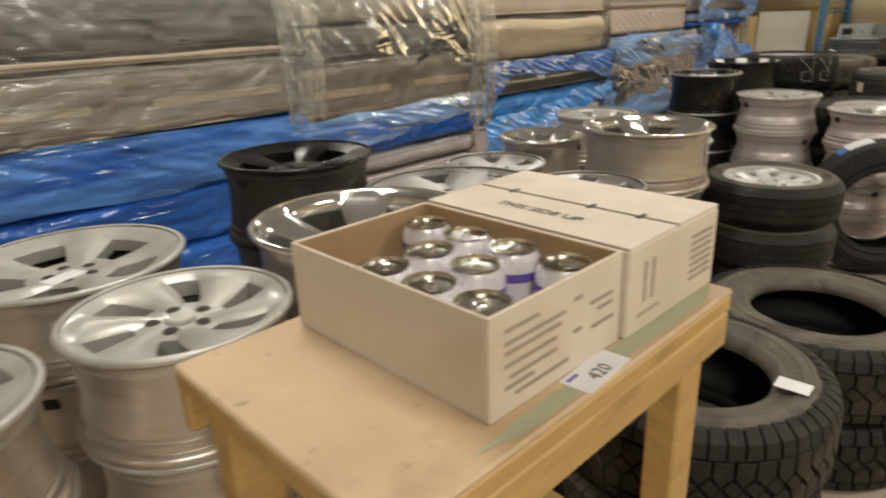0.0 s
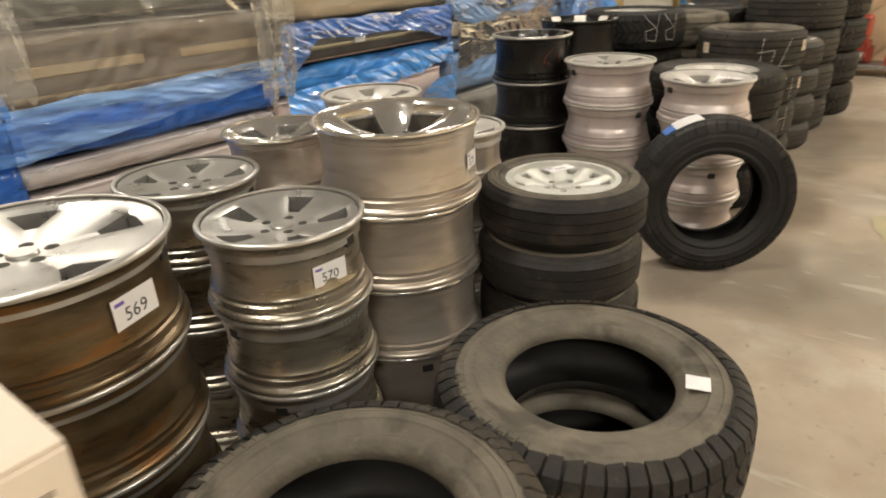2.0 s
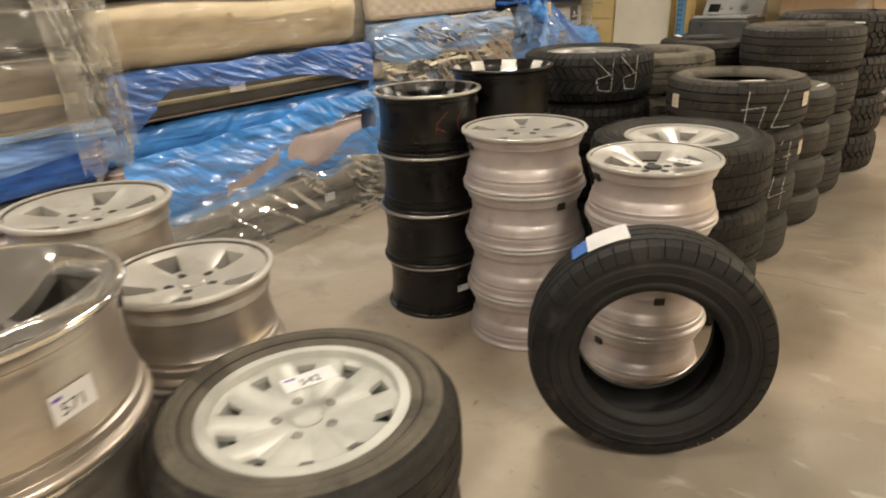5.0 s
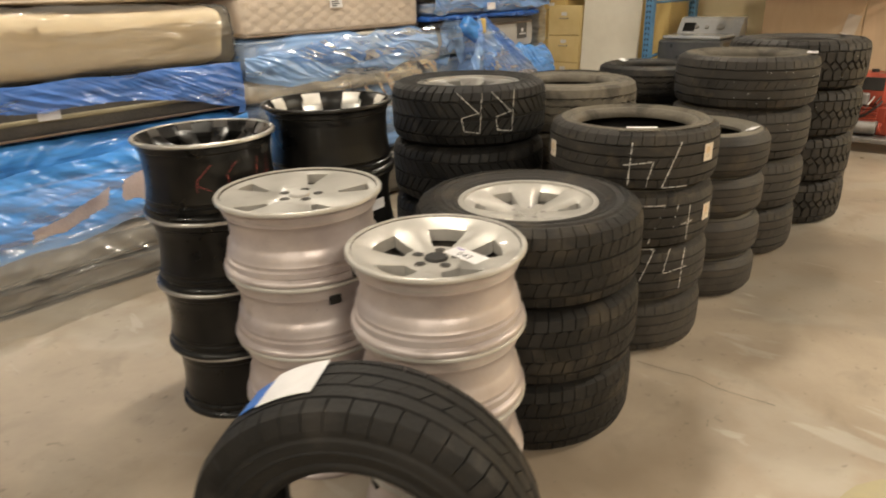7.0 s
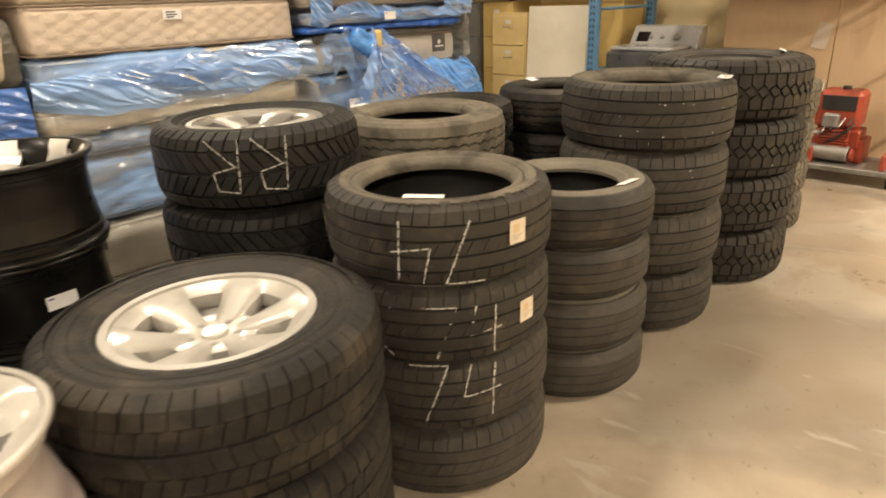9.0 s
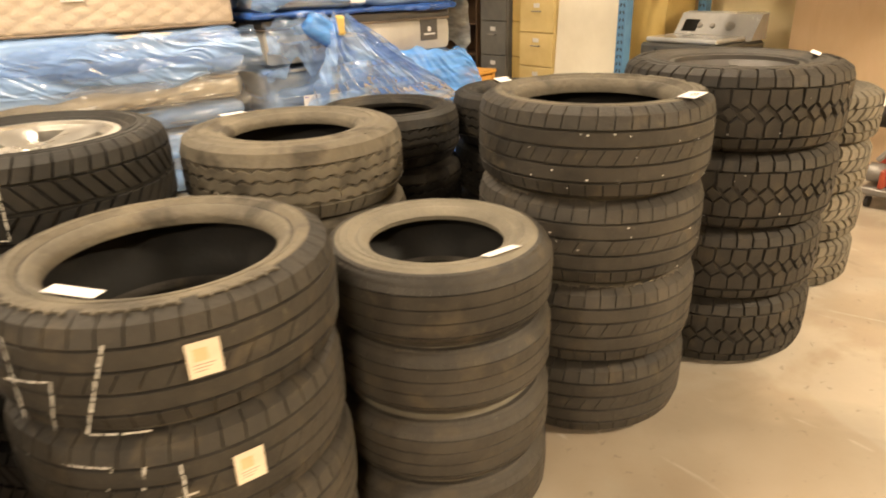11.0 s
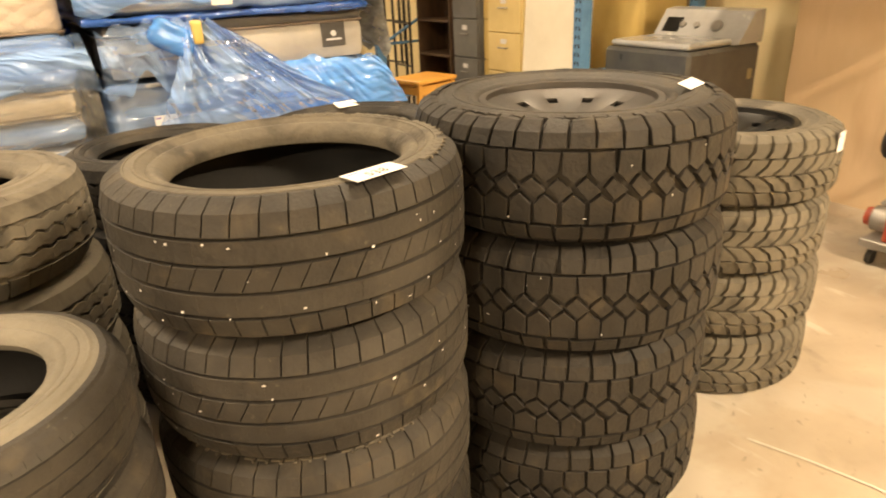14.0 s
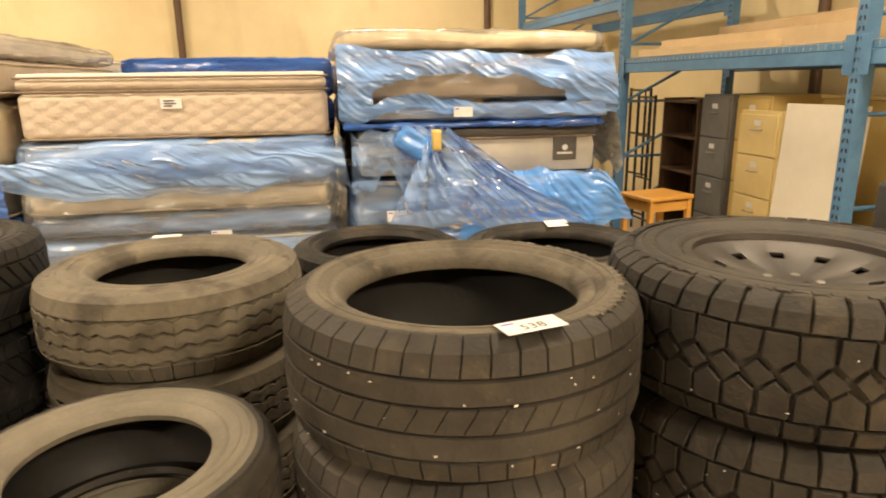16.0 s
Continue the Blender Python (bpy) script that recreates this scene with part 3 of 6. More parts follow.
def tyre(at, R, W, r, tread, rubber, label, group, wall_marks=0, side_rubber=None):
    """A tyre lying on its side, its axis along z, from z = 0 to W."""
    t = thing("tyre", at, label, "tyre", group)
    h, s, d = W / 2, R - r, {"smooth": 0.004, "highway": 0.005, "rib": 0.009, "block": 0.011, "vee": 0.009}.get(tread, 0.011)
    side = [(r, 0.58), (r - 0.004, 0.72), (r + 0.004, 0.82), (r + 0.012, 0.87), (r + 0.018, 0.915), (r + 0.025, 0.915), (r + 0.031, 0.885), (r + 0.35 * s, 0.965), (r + 0.385 * s, 0.980), (r + 0.395 * s, 1.0), (r + 0.425 * s, 1.0), (r + 0.435 * s, 0.984),
            (r + 0.50 * s, 0.986), (r + 0.545 * s, 0.976), (r + 0.555 * s, 0.992), (r + 0.58 * s, 0.988), (r + 0.59 * s, 0.970), (r + 0.63 * s, 0.955), (r + 0.68 * s, 0.93)]
    rise = [side[-1], (R - d - 0.026, 0.89), (R - d - 0.018, 0.85), (R - d - 0.009, 0.76), (R - d - 0.004, 0.55), (R - d - 0.002, 0.2)]
    inner = [(R - 0.030, 0.0), (R - 0.032, 0.45), (R - 0.050, 0.76), (r + 0.55 * s, 0.90), (r + 0.32 * s, 0.91), (r + 0.10 * s, 0.82)]
    # the upper sidewall can take a paler rubber, for dust and light from above
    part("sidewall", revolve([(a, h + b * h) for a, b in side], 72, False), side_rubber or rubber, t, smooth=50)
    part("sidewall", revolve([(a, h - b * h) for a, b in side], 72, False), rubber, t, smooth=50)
    part("carcass", revolve([(a, h + b * h) for a, b in rise] + [(a, h - b * h) for a, b in rise[::-1]], 72, False), rubber, t, smooth=50)
    core = [side[0]] + inner[::-1]
    part("inner_liner", revolve([(a, h + b * h) for a, b in core] + [(a, h - b * h) for a, b in core[::-1][1:]], 72, False), LINER, t, "black inner liner", smooth=50)
    part("tread", blocks(R, h, TREADS[tread], d, RAGGED.get(tread, 0.0)), rubber, t, smooth=25)
    if wall_marks:
        # raised maker's marks on the sidewall, as plain bars
        geos, rm = [], r + 0.62 * s
        for j in range(wall_marks):
            a = 0.5 + 0.085 * j
            if j % 7 == 6:
                continue
            geos.append(moved(box(-0.012, 0.012, -0.007, 0.007, -0.002, 0.0025, 0.001), pose(rm * math.cos(a), rm * math.sin(a), W - 0.004, 0, 0, math.degrees(a) + 90)))
            geos.append(moved(box(-0.003, 0.003, -0.014, 0.014, -0.002, 0.0022, 0.001), pose(rm * math.cos(a + 0.03), rm * math.sin(a + 0.03), W - 0.004, 0, 0, math.degrees(a) + 90)))
        tagged(part("raised_lettering", join(*geos), side_rubber or rubber, t), kind="stuff")
    return t


# ---- wheels ----
def wheel_face(R, W, n, a_in, a_out, r1, r2, dish, crown_h, thick, twist=0.0, power=2.0, ridge=3.0):
    """A spoked disc: n spokes between radii r1 and r2, as shares of R, with open windows."""
    Ro = R - 0.0145
    radii = [0.024, 0.04, 0.055] + [Ro * (r1 + (r2 - r1) * k / 9) for k in range(10)] + [Ro * (r2 + (1 - r2) * k / 2) for k in (1, 2)]
    us, ws = [-1, -0.82, -0.4, 0, 0.4, 0.82], [0, 0.12, 0.5, 0.88]
    cols = len(us) + len(ws)
    sector = math.pi / n
    v = []

    def share(r):
        q = (r / Ro - r1) / (r2 - r1)
        if q <= 0.0:
            return a_in
        if q >= 1.0:
            return a_out
        base = a_in + (a_out - a_in) * q
        end = max(0.0, 1 - q / 0.16, 1 - (1 - q) / 0.16)
        return base + (0.93 - base) * 0.75 * end ** 2

    for r in radii:
        a = share(r)
        q = r / Ro
        z = W - 0.012 - dish * (1 - q ** power)
        tw = twist * q
        inside = r1 - 1e-6 <= q <= r2 + 1e-6
        for i in range(n):
            c = 2 * sector * i + tw
            for u in us:
                t = c + u * a * sector
                v.append((r * math.cos(t), r * math.sin(t), z + (crown_h * (1 - abs(u) ** ridge) if inside else crown_h * 0.6)))
            for w in ws:
                t = c + (a + (2 - 2 * a) * w) * sector
                v.append((r * math.cos(t), r * math.sin(t), z + (0 if inside else crown_h * 0.6)))
    k = n * cols
    keep = []
    for j in range(len(radii) - 1):
        hole = radii[j] >= Ro * r1 - 1e-6 and radii[j + 1] <= Ro * r2 + 1e-6
        for i in range(k):
            if hole and i % cols >= len(us):
                continue
            keep.append((j * k + i, j * k + (i + 1) % k, (j + 1) * k + (i + 1) % k, (j + 1) * k + i))
    m = len(v)
    edges = {}
    for q in keep:
        for a, b in zip(q, q[1:] + q[:1]):
            edges[(a, b)] = edges.get((a, b), 0) + 1
    f = keep + [tuple(i + m for i in q[::-1]) for q in keep]
    f += [(b, a, a + m, b + m) for a, b in edges if (b, a) not in edges]
    used = sorted({i for q in f for i in q})
    at = {o: i for i, o in enumerate(used)}
    v2 = v + [(x * 1.0, y * 1.0, z - thick) for x, y, z in v]
    return [v2[i] for i in used], [tuple(at[i] for i in q) for q in f]


def rim_profile(R, W, k):
    """The barrel's outside from the face down, then its inside from the foot up."""
    outer = [(R - 0.002, W - 0.003), (R - 0.002, W - 0.012), (R - 0.010, W - 0.017), (R - 0.013, W - 0.022), (R - 0.0135, W - 0.036), (R - 0.0185, W - 0.040), (R - 0.0185, W - 0.050), (R - 0.0065 - 0.65 * k, W - 0.057), (R + 0.0005 - k, W - 0.074), (R - k, 0.47 * W), (R - 0.0055 - 0.7 * k, 0.42 * W), (R - 0.0195, 0.38 * W),
             (R - 0.018, 0.31 * W), (R - 0.0135, 0.056), (R - 0.017, 0.050), (R - 0.016, 0.044), (R - 0.010, 0.040), (R - 0.009, 0.026), (R - 0.012, 0.022), (R - 0.004, 0.017), (R, 0.013), (R + 0.001, 0.006), (R - 0.001, 0.001)]
    return outer, [(R - 0.001, 0.001), (R - 0.008, 0.001), (R - 0.022, 0.02), (R - 0.030, 0.06), (R - 0.034, 0.42 * W), (R - 0.034, 0.66 * W), (R - 0.030, W - 0.05), (R - 0.024, W - 0.02), (R - 0.012, W - 0.003), (R - 0.002, W - 0.003)]


def lip_profile(R, W):
    return [(R - 0.014, W - 0.010), (R - 0.012, W - 0.001), (R - 0.008, W), (R - 0.001, W - 0.001), (R + 0.002, W - 0.005), (R + 0.001, W - 0.012), (R - 0.004, W - 0.014)]


FACES = {
    "six": dict(n=6, a_in=0.74, a_out=0.60, r1=0.46, r2=0.86, dish=0.026, crown_h=0.010, thick=0.040),
    "five": dict(n=5, a_in=0.52, a_out=0.46, r1=0.40, r2=0.79, dish=0.040, crown_h=0.011, thick=0.034, ridge=1.6),
    "flat": dict(n=5, a_in=0.86, a_out=0.72, r1=0.50, r2=0.90, dish=0.014, crown_h=0.006, thick=0.030),
    "arch": dict(n=5, a_in=0.74, a_out=0.64, r1=0.46, r2=0.86, dish=0.030, crown_h=0.006, thick=0.048, ridge=6.0),
    "five_wide": dict(n=5, a_in=0.84, a_out=0.60, r1=0.54, r2=0.85, dish=0.024, crown_h=0.006, thick=0.040, ridge=6.0),
    "star": dict(n=8, a_in=0.40, a_out=0.50, r1=0.30, r2=0.97, dish=0.070, crown_h=0.006, thick=0.014, power=7.0),
    "deep": dict(n=5, a_in=0.62, a_out=0.46, r1=0.36, r2=0.92, dish=0.072, crown_h=0.014, thick=0.030, power=2.4),
    "swirl": dict(n=6, a_in=0.66, a_out=0.66, r1=0.42, r2=0.86, dish=0.026, crown_h=0.012, thick=0.036, twist=0.5),
    "many": dict(n=10, a_in=0.56, a_out=0.50, r1=0.36, r2=0.86, dish=0.060, crown_h=0.008, thick=0.018, power=4.0),
    "six_square": dict(n=6, a_in=0.66, a_out=0.54, r1=0.44, r2=0.80, dish=0.046, crown_h=0.014, thick=0.034, power=1.6, ridge=6.0),
    "hubcap": dict(n=10, a_in=0.74, a_out=0.58, r1=0.71, r2=0.89, dish=0.024, crown_h=0.008, thick=0.012, power=2.6),
    "steel": dict(n=10, a_in=0.70, a_out=0.68, r1=0.63, r2=0.75, dish=0.050, crown_h=0.004, thick=0.006),
}


def face_parts(t, R, W, style, mat, cap_mat, lugs=5, lift=0.0):
    spec = FACES[style]
    part("wheel_face", wheel_face(R, W + lift, **spec), mat, t, smooth=40)
    zc = W + lift - 0.012 - spec["dish"] + spec["crown_h"] * 0.6
    part("centre_cap", disc(0.031, zc - 0.004, zc + 0.008, seg=28, bevel=0.004), cap_mat, t)
    for i in range(lugs):
        a = 2 * math.pi * (i + 0.5) / lugs
        if style != "hubcap":
            # dark disc stands for the shade of a sunken lug pocket
            part("lug_seat", disc(0.0155, zc - 0.004, zc + 0.0012 + spec["crown_h"] * 0.2, 0.054 * math.cos(a), 0.054 * math.sin(a), 18), DUST_SHADE, t)
        part("lug_hole", disc(0.0105, zc - 0.004, zc + 0.0025 + spec["crown_h"] * 0.2, 0.054 * math.cos(a), 0.054 * math.sin(a), 14), DARK_HOLE if style != "hubcap" else IRON, t)


def wheel(at, R, W, style, barrel, face, label, group, cap=None, lugs=5, lip=None, inside=None):
    """A bare wheel lying face up, its axis along z, from z = 0 to W."""
    t = thing("wheel_rim", at, label, "wheel rim", group)
    outside, inward = rim_profile(R, W, 0.030 if barrel == ALLOY_PINK else 0.022)
    part("barrel", revolve(outside, 72, False), barrel, t, smooth=40)
    # dirty inside, darkened so the spoke windows look shaded
    part("inner_barrel", revolve(inward, 72, False), inside or DUST_SHADE, t, "dirty inner barrel, darkened to stand for shade behind the spokes", smooth=40)
    part("outer_lip", revolve(lip_profile(R, W), 72), lip or face, t, smooth=50)
    face_parts(t, R, W, style, face, cap or face, lugs)
    if style in ("star", "many"):
        wall = [(R - 0.040, W - 0.115), (R - 0.037, W - 0.05), (R - 0.030, W - 0.02), (R - 0.017, W - 0.0035)]
        for i in range(8 if style == "star" else 10):
            tv, tf = [], []
            for k in range(5):
                a = 2 * math.pi * i / (8 if style == "star" else 10) + (k - 2) * (0.085 if style == "star" else 0.06)
                for off in (0.0, -0.004):
                    tv += [((r + off) * math.cos(a), (r + off) * math.sin(a), z) for r, z in wall]
            for k in range(4):
                o = 8 * k
                tf += [(o + 4 + q, o + 5 + q, o + 13 + q, o + 12 + q) for q in range(3)] + [(o + 3, o + 11, o + 15, o + 7), (o, o + 4, o + 12, o + 8)]
            tf += [(q, q + 1, q + 5, q + 4) for q in range(3)] + [(32 + q, 36 + q, 37 + q, 33 + q) for q in range(3)]
            part("spoke_end", (tv, tf), POLISHED if style == "star" else STEEL_BLACK, t)
    part("valve_stem", tube([(R - 0.050, 0, W - 0.055), (R - 0.060, 0, W - 0.028)], 0.004), DARK_HOLE, t)
    part("balance_weight", moved(box(-0.006, 0.006, -0.018, 0.018, -0.014, 0.014, 0.003), pose((R - 0.020) * math.cos(-1.2), (R - 0.020) * math.sin(-1.2), W - 0.055, 0, 0, math.degrees(-1.2))), DARK_HOLE, t)
    return t


def stack(first, count, x, y, step, seed, slip=0.012, lean=0.0):
    """Copies of a thing piled on one another, each turned and slipped a little. Returns all of them from the floor up."""
    rnd = random.Random(seed)
    pile = []
    for i in range(count):
        m = pose(x + rnd.uniform(-slip, slip) + lean * i, y + rnd.uniform(-slip, slip), i * step, 0, 0, rnd.uniform(0, 360))
        if i == count - 1:
            m = pose(x + lean * i, y, i * step, 0, 0, rnd.uniform(0, 360))
            first.matrix_basis = m
            pile.append(first)
        else:
            pile.append(copy_thing(first, m))
    return pile


def fit_wheel(t, r, W, style, mat, cap, lugs=5, lift=-0.012):
    """A wheel mounted in a tyre."""
    h = W / 2
    k = part("wheel", revolve([(r + 0.006, W * 0.93), (r + 0.010, W * 0.90), (r - 0.004, W * 0.86), (r - 0.012, W * 0.6), (r - 0.030, h), (r - 0.012, W * 0.3), (r - 0.004, W * 0.14), (r + 0.010, W * 0.10), (r + 0.006, W * 0.07),
                               (r - 0.010, W * 0.07), (r - 0.02, W * 0.3), (r - 0.040, h), (r - 0.022, W * 0.6), (r - 0.012, W * 0.93)], 64), mat, t, smooth=40)
    # added dark disc that gives the shade behind the face's windows
    part("shade_disc", disc(r - 0.034, h - 0.01, h + 0.004, seg=40), DUST_SHADE, k)
    spec = FACES[style]
    R2, W2 = r + 0.0085, W * 0.97 + lift
    part("wheel_face", wheel_face(R2, W2, **spec), mat, k, smooth=40)
    zc = W2 - 0.012 - spec["dish"] + spec["crown_h"] * 0.6
    part("centre_cap", disc(0.030, zc - 0.004, zc + 0.008, seg=28, bevel=0.004), cap, k)
    for i in range(lugs):
        a = 2 * math.pi * (i + 0.5) / lugs
        part("lug_nut", disc(0.0105, zc - 0.004, zc + 0.006, 0.054 * math.cos(a), 0.054 * math.sin(a), 6), IRON, k)


def pile_of_tyres(x, y, R, H, count, r, tread, rubber, label, group, seed, wheel_style=None, wheel_mat=None, wheel_cap=None, marks=0, slip=0.007, side_rubber=None):
    W = H / count
    t = tyre(pose(0, 0, 0), R, W, r, tread, rubber, label, group, marks, side_rubber)
    if wheel_style:
        fit_wheel(t, r, W, wheel_style, wheel_mat, wheel_cap or wheel_mat)
    return stack(t, count, x, y, W, seed, slip)


def pile_of_wheels(x, y, R, H, count, style, barrel, face, label, group, seed, cap=None, lugs=5, slip=0.006, lip=None, inside=None):
    W = H / count
    return stack(wheel(pose(0, 0, 0), R, W, style, barrel, face, label, group, cap, lugs, lip, inside), count, x, y, W, seed, slip)


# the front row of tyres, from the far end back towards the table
pile_of_tyres(7.139, 1.111, 0.360, 1.061, 4, 0.238, "rib", RUBBER_WORN, "worn low-profile car tyre with ribbed tread in a stack", "stack of ribbed tyres", 1, side_rubber=RUBBER_DUSTY_LIT, marks=26)
pile_of_tyres(7.858, 1.047, 0.390, 1.092, 4, 0.222, "block", RUBBER_MID, "all-terrain tyre with blocky tread on a dark steel wheel", "stack of all-terrain tyres", 2, "steel", STEEL_BLACK, marks=18, side_rubber=RUBBER_WORN)
pile_of_tyres(8.663, 1.139, 0.341, 0.895, 4, 0.205, "winter", RUBBER_DUSTY_LIT, "dusty winter tyre with angled tread on a black steel wheel", "stack of winter tyres", 3, "steel", BLACK_PAINT)
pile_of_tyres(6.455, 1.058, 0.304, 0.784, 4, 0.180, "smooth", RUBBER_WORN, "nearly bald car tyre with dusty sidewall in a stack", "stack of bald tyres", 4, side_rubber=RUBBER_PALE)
pile_of_tyres(5.799, 1.100, 0.333, 0.923, 4, 0.222, "rib", RUBBER_WORN, "used car tyre with chalk number in a stack", "stack of chalked tyres", 5, marks=20, side_rubber=RUBBER_DUSTY_LIT)
pile_of_tyres(5.049, 1.096, 0.376, 0.778, 3, 0.225, "highway", RUBBER, "highway tyre mounted on a silver alloy wheel in a stack", "stack of tyres on alloys", 6, "six_square", ALLOY_PAINT, ALLOY_PAINT, side_rubber=RUBBER_MID)
# the row behind
pile_of_tyres(5.696, 1.881, 0.357, 1.036, 4, 0.228, "vee", RUBBER_DARK, "black tyre on a silver alloy wheel with chalk letters", "stack of black tyres on alloys", 7, "six", ALLOY)
pile_of_tyres(6.436, 1.795, 0.361, 0.960, 4, 0.208, "worn", RUBBER_DUSTY_LIT, "dusty brown truck tyre with worn wavy tread", "stack of worn truck tyres", 8)
pile_of_tyres(7.06, 2.16, 0.312, 0.890, 4, 0.205, "worn", RUBBER, "used tyre in a stack behind other tyres", "stack of used tyres", 9)
pile_of_tyres(7.649, 1.899, 0.332, 0.922, 4, 0.210, "worn", RUBBER, "used tyre with paper tag in a stack", "stack of tagged tyres", 10)
# tyres beside the table
pile_of_tyres(2.865, 0.946, 0.279, 0.746, 4, 0.183, "smooth", RUBBER, "small car tyre with a white plastic hubcap", "stack of tyres with hubcaps", 11, "hubcap", HUBCAP, HUBCAP, slip=0.016, side_rubber=RUBBER_DUSTY_LIT)
# on these two pairs the paler top sidewalls also stand in for sheen
pile_of_tyres(2.244, 0.536, 0.384, 0.488, 2, 0.208, "lugs", RUBBER, "large all-terrain tyre lying on another", "pair of large tyres", 12, side_rubber=RUBBER_DUSTY_LIT, marks=12, slip=0.02)
pile_of_tyres(1.536, 0.646, 0.366, 0.538, 2, 0.205, "lugs", RUBBER, "large all-terrain tyre with raised marks beside the table", "pair of tyres by the table", 13, side_rubber=RUBBER_DUSTY_LIT, marks=16, slip=0.02)
lean = tyre(pose(0, 0, 0), 0.363, 0.218, 0.212, "rib", RUBBER_DARK, "single black tyre standing upright by silver rims", "")
yaw, tilt = 0.553, 0.02
nrm = Vector((-math.cos(yaw) * math.cos(tilt), -math.sin(yaw) * math.cos(tilt), math.sin(tilt)))
side = Vector((0, 0, 1)).cross(nrm).normalized()
rise = nrm.cross(side)
lean.matrix_basis = Matrix.Translation(Vector((3.996, 0.763, 0.364)) - nrm * 0.109) @ Matrix((side, rise, nrm)).transposed().to_4x4()
wrap_tag = thing("tyre_label", lean.matrix_basis.copy(), "torn white and blue paper label on the tyre's tread", "label")
for nm, w0, w1, a0, a1, mt in (("paper", 0.04, 0.155, 1.78, 2.12, "PAPER"), ("blue_print", 0.06, 0.145, 2.121, 2.26, "F_BLUE")):
    vv, ff = [], []
    for i in range(9):
        a = a0 + (a1 - a0) * i / 8
        for w in (w0, w1):
            for rr in (0.3655, 0.3675):
                vv.append((rr * math.cos(a), rr * math.sin(a), w))
    for i in range(8):
        o = 4 * i
        ff += [(o, o + 4, o + 6, o + 2), (o + 1, o + 3, o + 7, o + 5), (o, o + 1, o + 5, o + 4), (o + 2, o + 6, o + 7, o + 3)]
    part(nm, (vv, ff), PAPER if mt == "PAPER" else F_BLUE, wrap_tag)

# wheels
pile_of_wheels(4.454, 0.968, 0.229, 0.820, 4, "five", ALLOY_PINK, ALLOY_PAINT, "silver five-spoke alloy rim in a stack", "stack of five-spoke rims", 21, DARK_HOLE)
pile_of_wheels(4.424, 1.486, 0.243, 0.880, 4, "flat", ALLOY_PINK, ALLOY_PAINT, "pale silver alloy rim in a stack", "stack of pale rims", 22)
pile_of_wheels(4.407, 1.965, 0.230, 0.999, 4, "many", BLACK_PAINT, BLACK_PAINT, "matt black wide alloy rim with bright edge in a stack", "stack of black rims", 23, lip=ALLOY, inside=BLACK_PAINT)
pile_of_wheels(4.897, 1.918, 0.243, 1.039, 4, "star", BLACK_PAINT, ALLOY, "black rim with polished spokes in a stack", "stack of black rims with polished spokes", 24, BLACK_PAINT, lip=BLACK_PAINT, inside=BLACK_PAINT)
pile_of_wheels(2.489, 1.335, 0.263, 0.976, 4, "deep", BARREL, CHROME, "large chrome rim with bare aluminium barrel in a stack", "stack of chrome rims", 25, CHROME)
pile_of_wheels(1.955, 1.270, 0.211, 0.838, 4, "arch", BARREL_DIRTY, ALLOY, "silver five-spoke rim with a dirty bronze barrel", "stack of dirty rims", 26)
pile_of_wheels(1.419, 1.420, 0.288, 0.921, 4, "five_wide", BARREL_RUST, ALLOY, "large silver rim with a rusty brown barrel", "stack of rusty rims", 27)
pile_of_wheels(1.993, 1.744, 0.209, 0.851, 4, "five_wide", BARREL_DIRTY, ALLOY, "silver five-spoke rim with dark barrel in a stack", "stack of dark-barrel rims", 28)
pile_of_wheels(2.416, 1.825, 0.195, 0.894, 4, "five", BARREL, CHROME, "bright five-spoke rim in a stack", "stack of bright rims", 29)
pile_of_wheels(2.926, 1.856, 0.205, 0.927, 4, "arch", BARREL, ALLOY_PAINT, "silver five-spoke rim on a stack by the mattresses", "stack of silver rims", 30)
pile_of_wheels(2.961, 1.459, 0.190, 0.828, 4, "arch", BARREL, ALLOY_PAINT, "silver five-spoke rim beside the chrome rims", "stack of small silver rims", 31)
pile_of_wheels(0.39, 1.82, 0.285, 0.88, 4, "five", BARREL, ALLOY_PAINT, "silver rim with a paper tag in a stack", "stack of large silver rims", 32)
pile_of_wheels(0.438, 1.244, 0.228, 0.90, 4, "swirl", BARREL, ALLOY_PAINT, "silver rim with swirled spokes in a stack", "stack of swirl rims", 33)
pile_of_wheels(-0.05, 1.22, 0.228, 0.90, 4, "six", BARREL, ALLOY_PAINT, "silver rim at the end of the rows", "stack of end rims", 34)
pile_of_wheels(1.150, 1.90, 0.254, 1.012, 4, "five", STEEL_BLACK, BLACK_PAINT, "black rim in a stack by the mattresses", "stack of plain black rims", 35, inside=BLACK_PAINT)
pile_of_wheels(0.955, 1.29, 0.285, 0.96, 4, "deep", BARREL, CHROME, "large chrome rim in a stack behind the table", "stack of shiny rims", 36, CHROME)


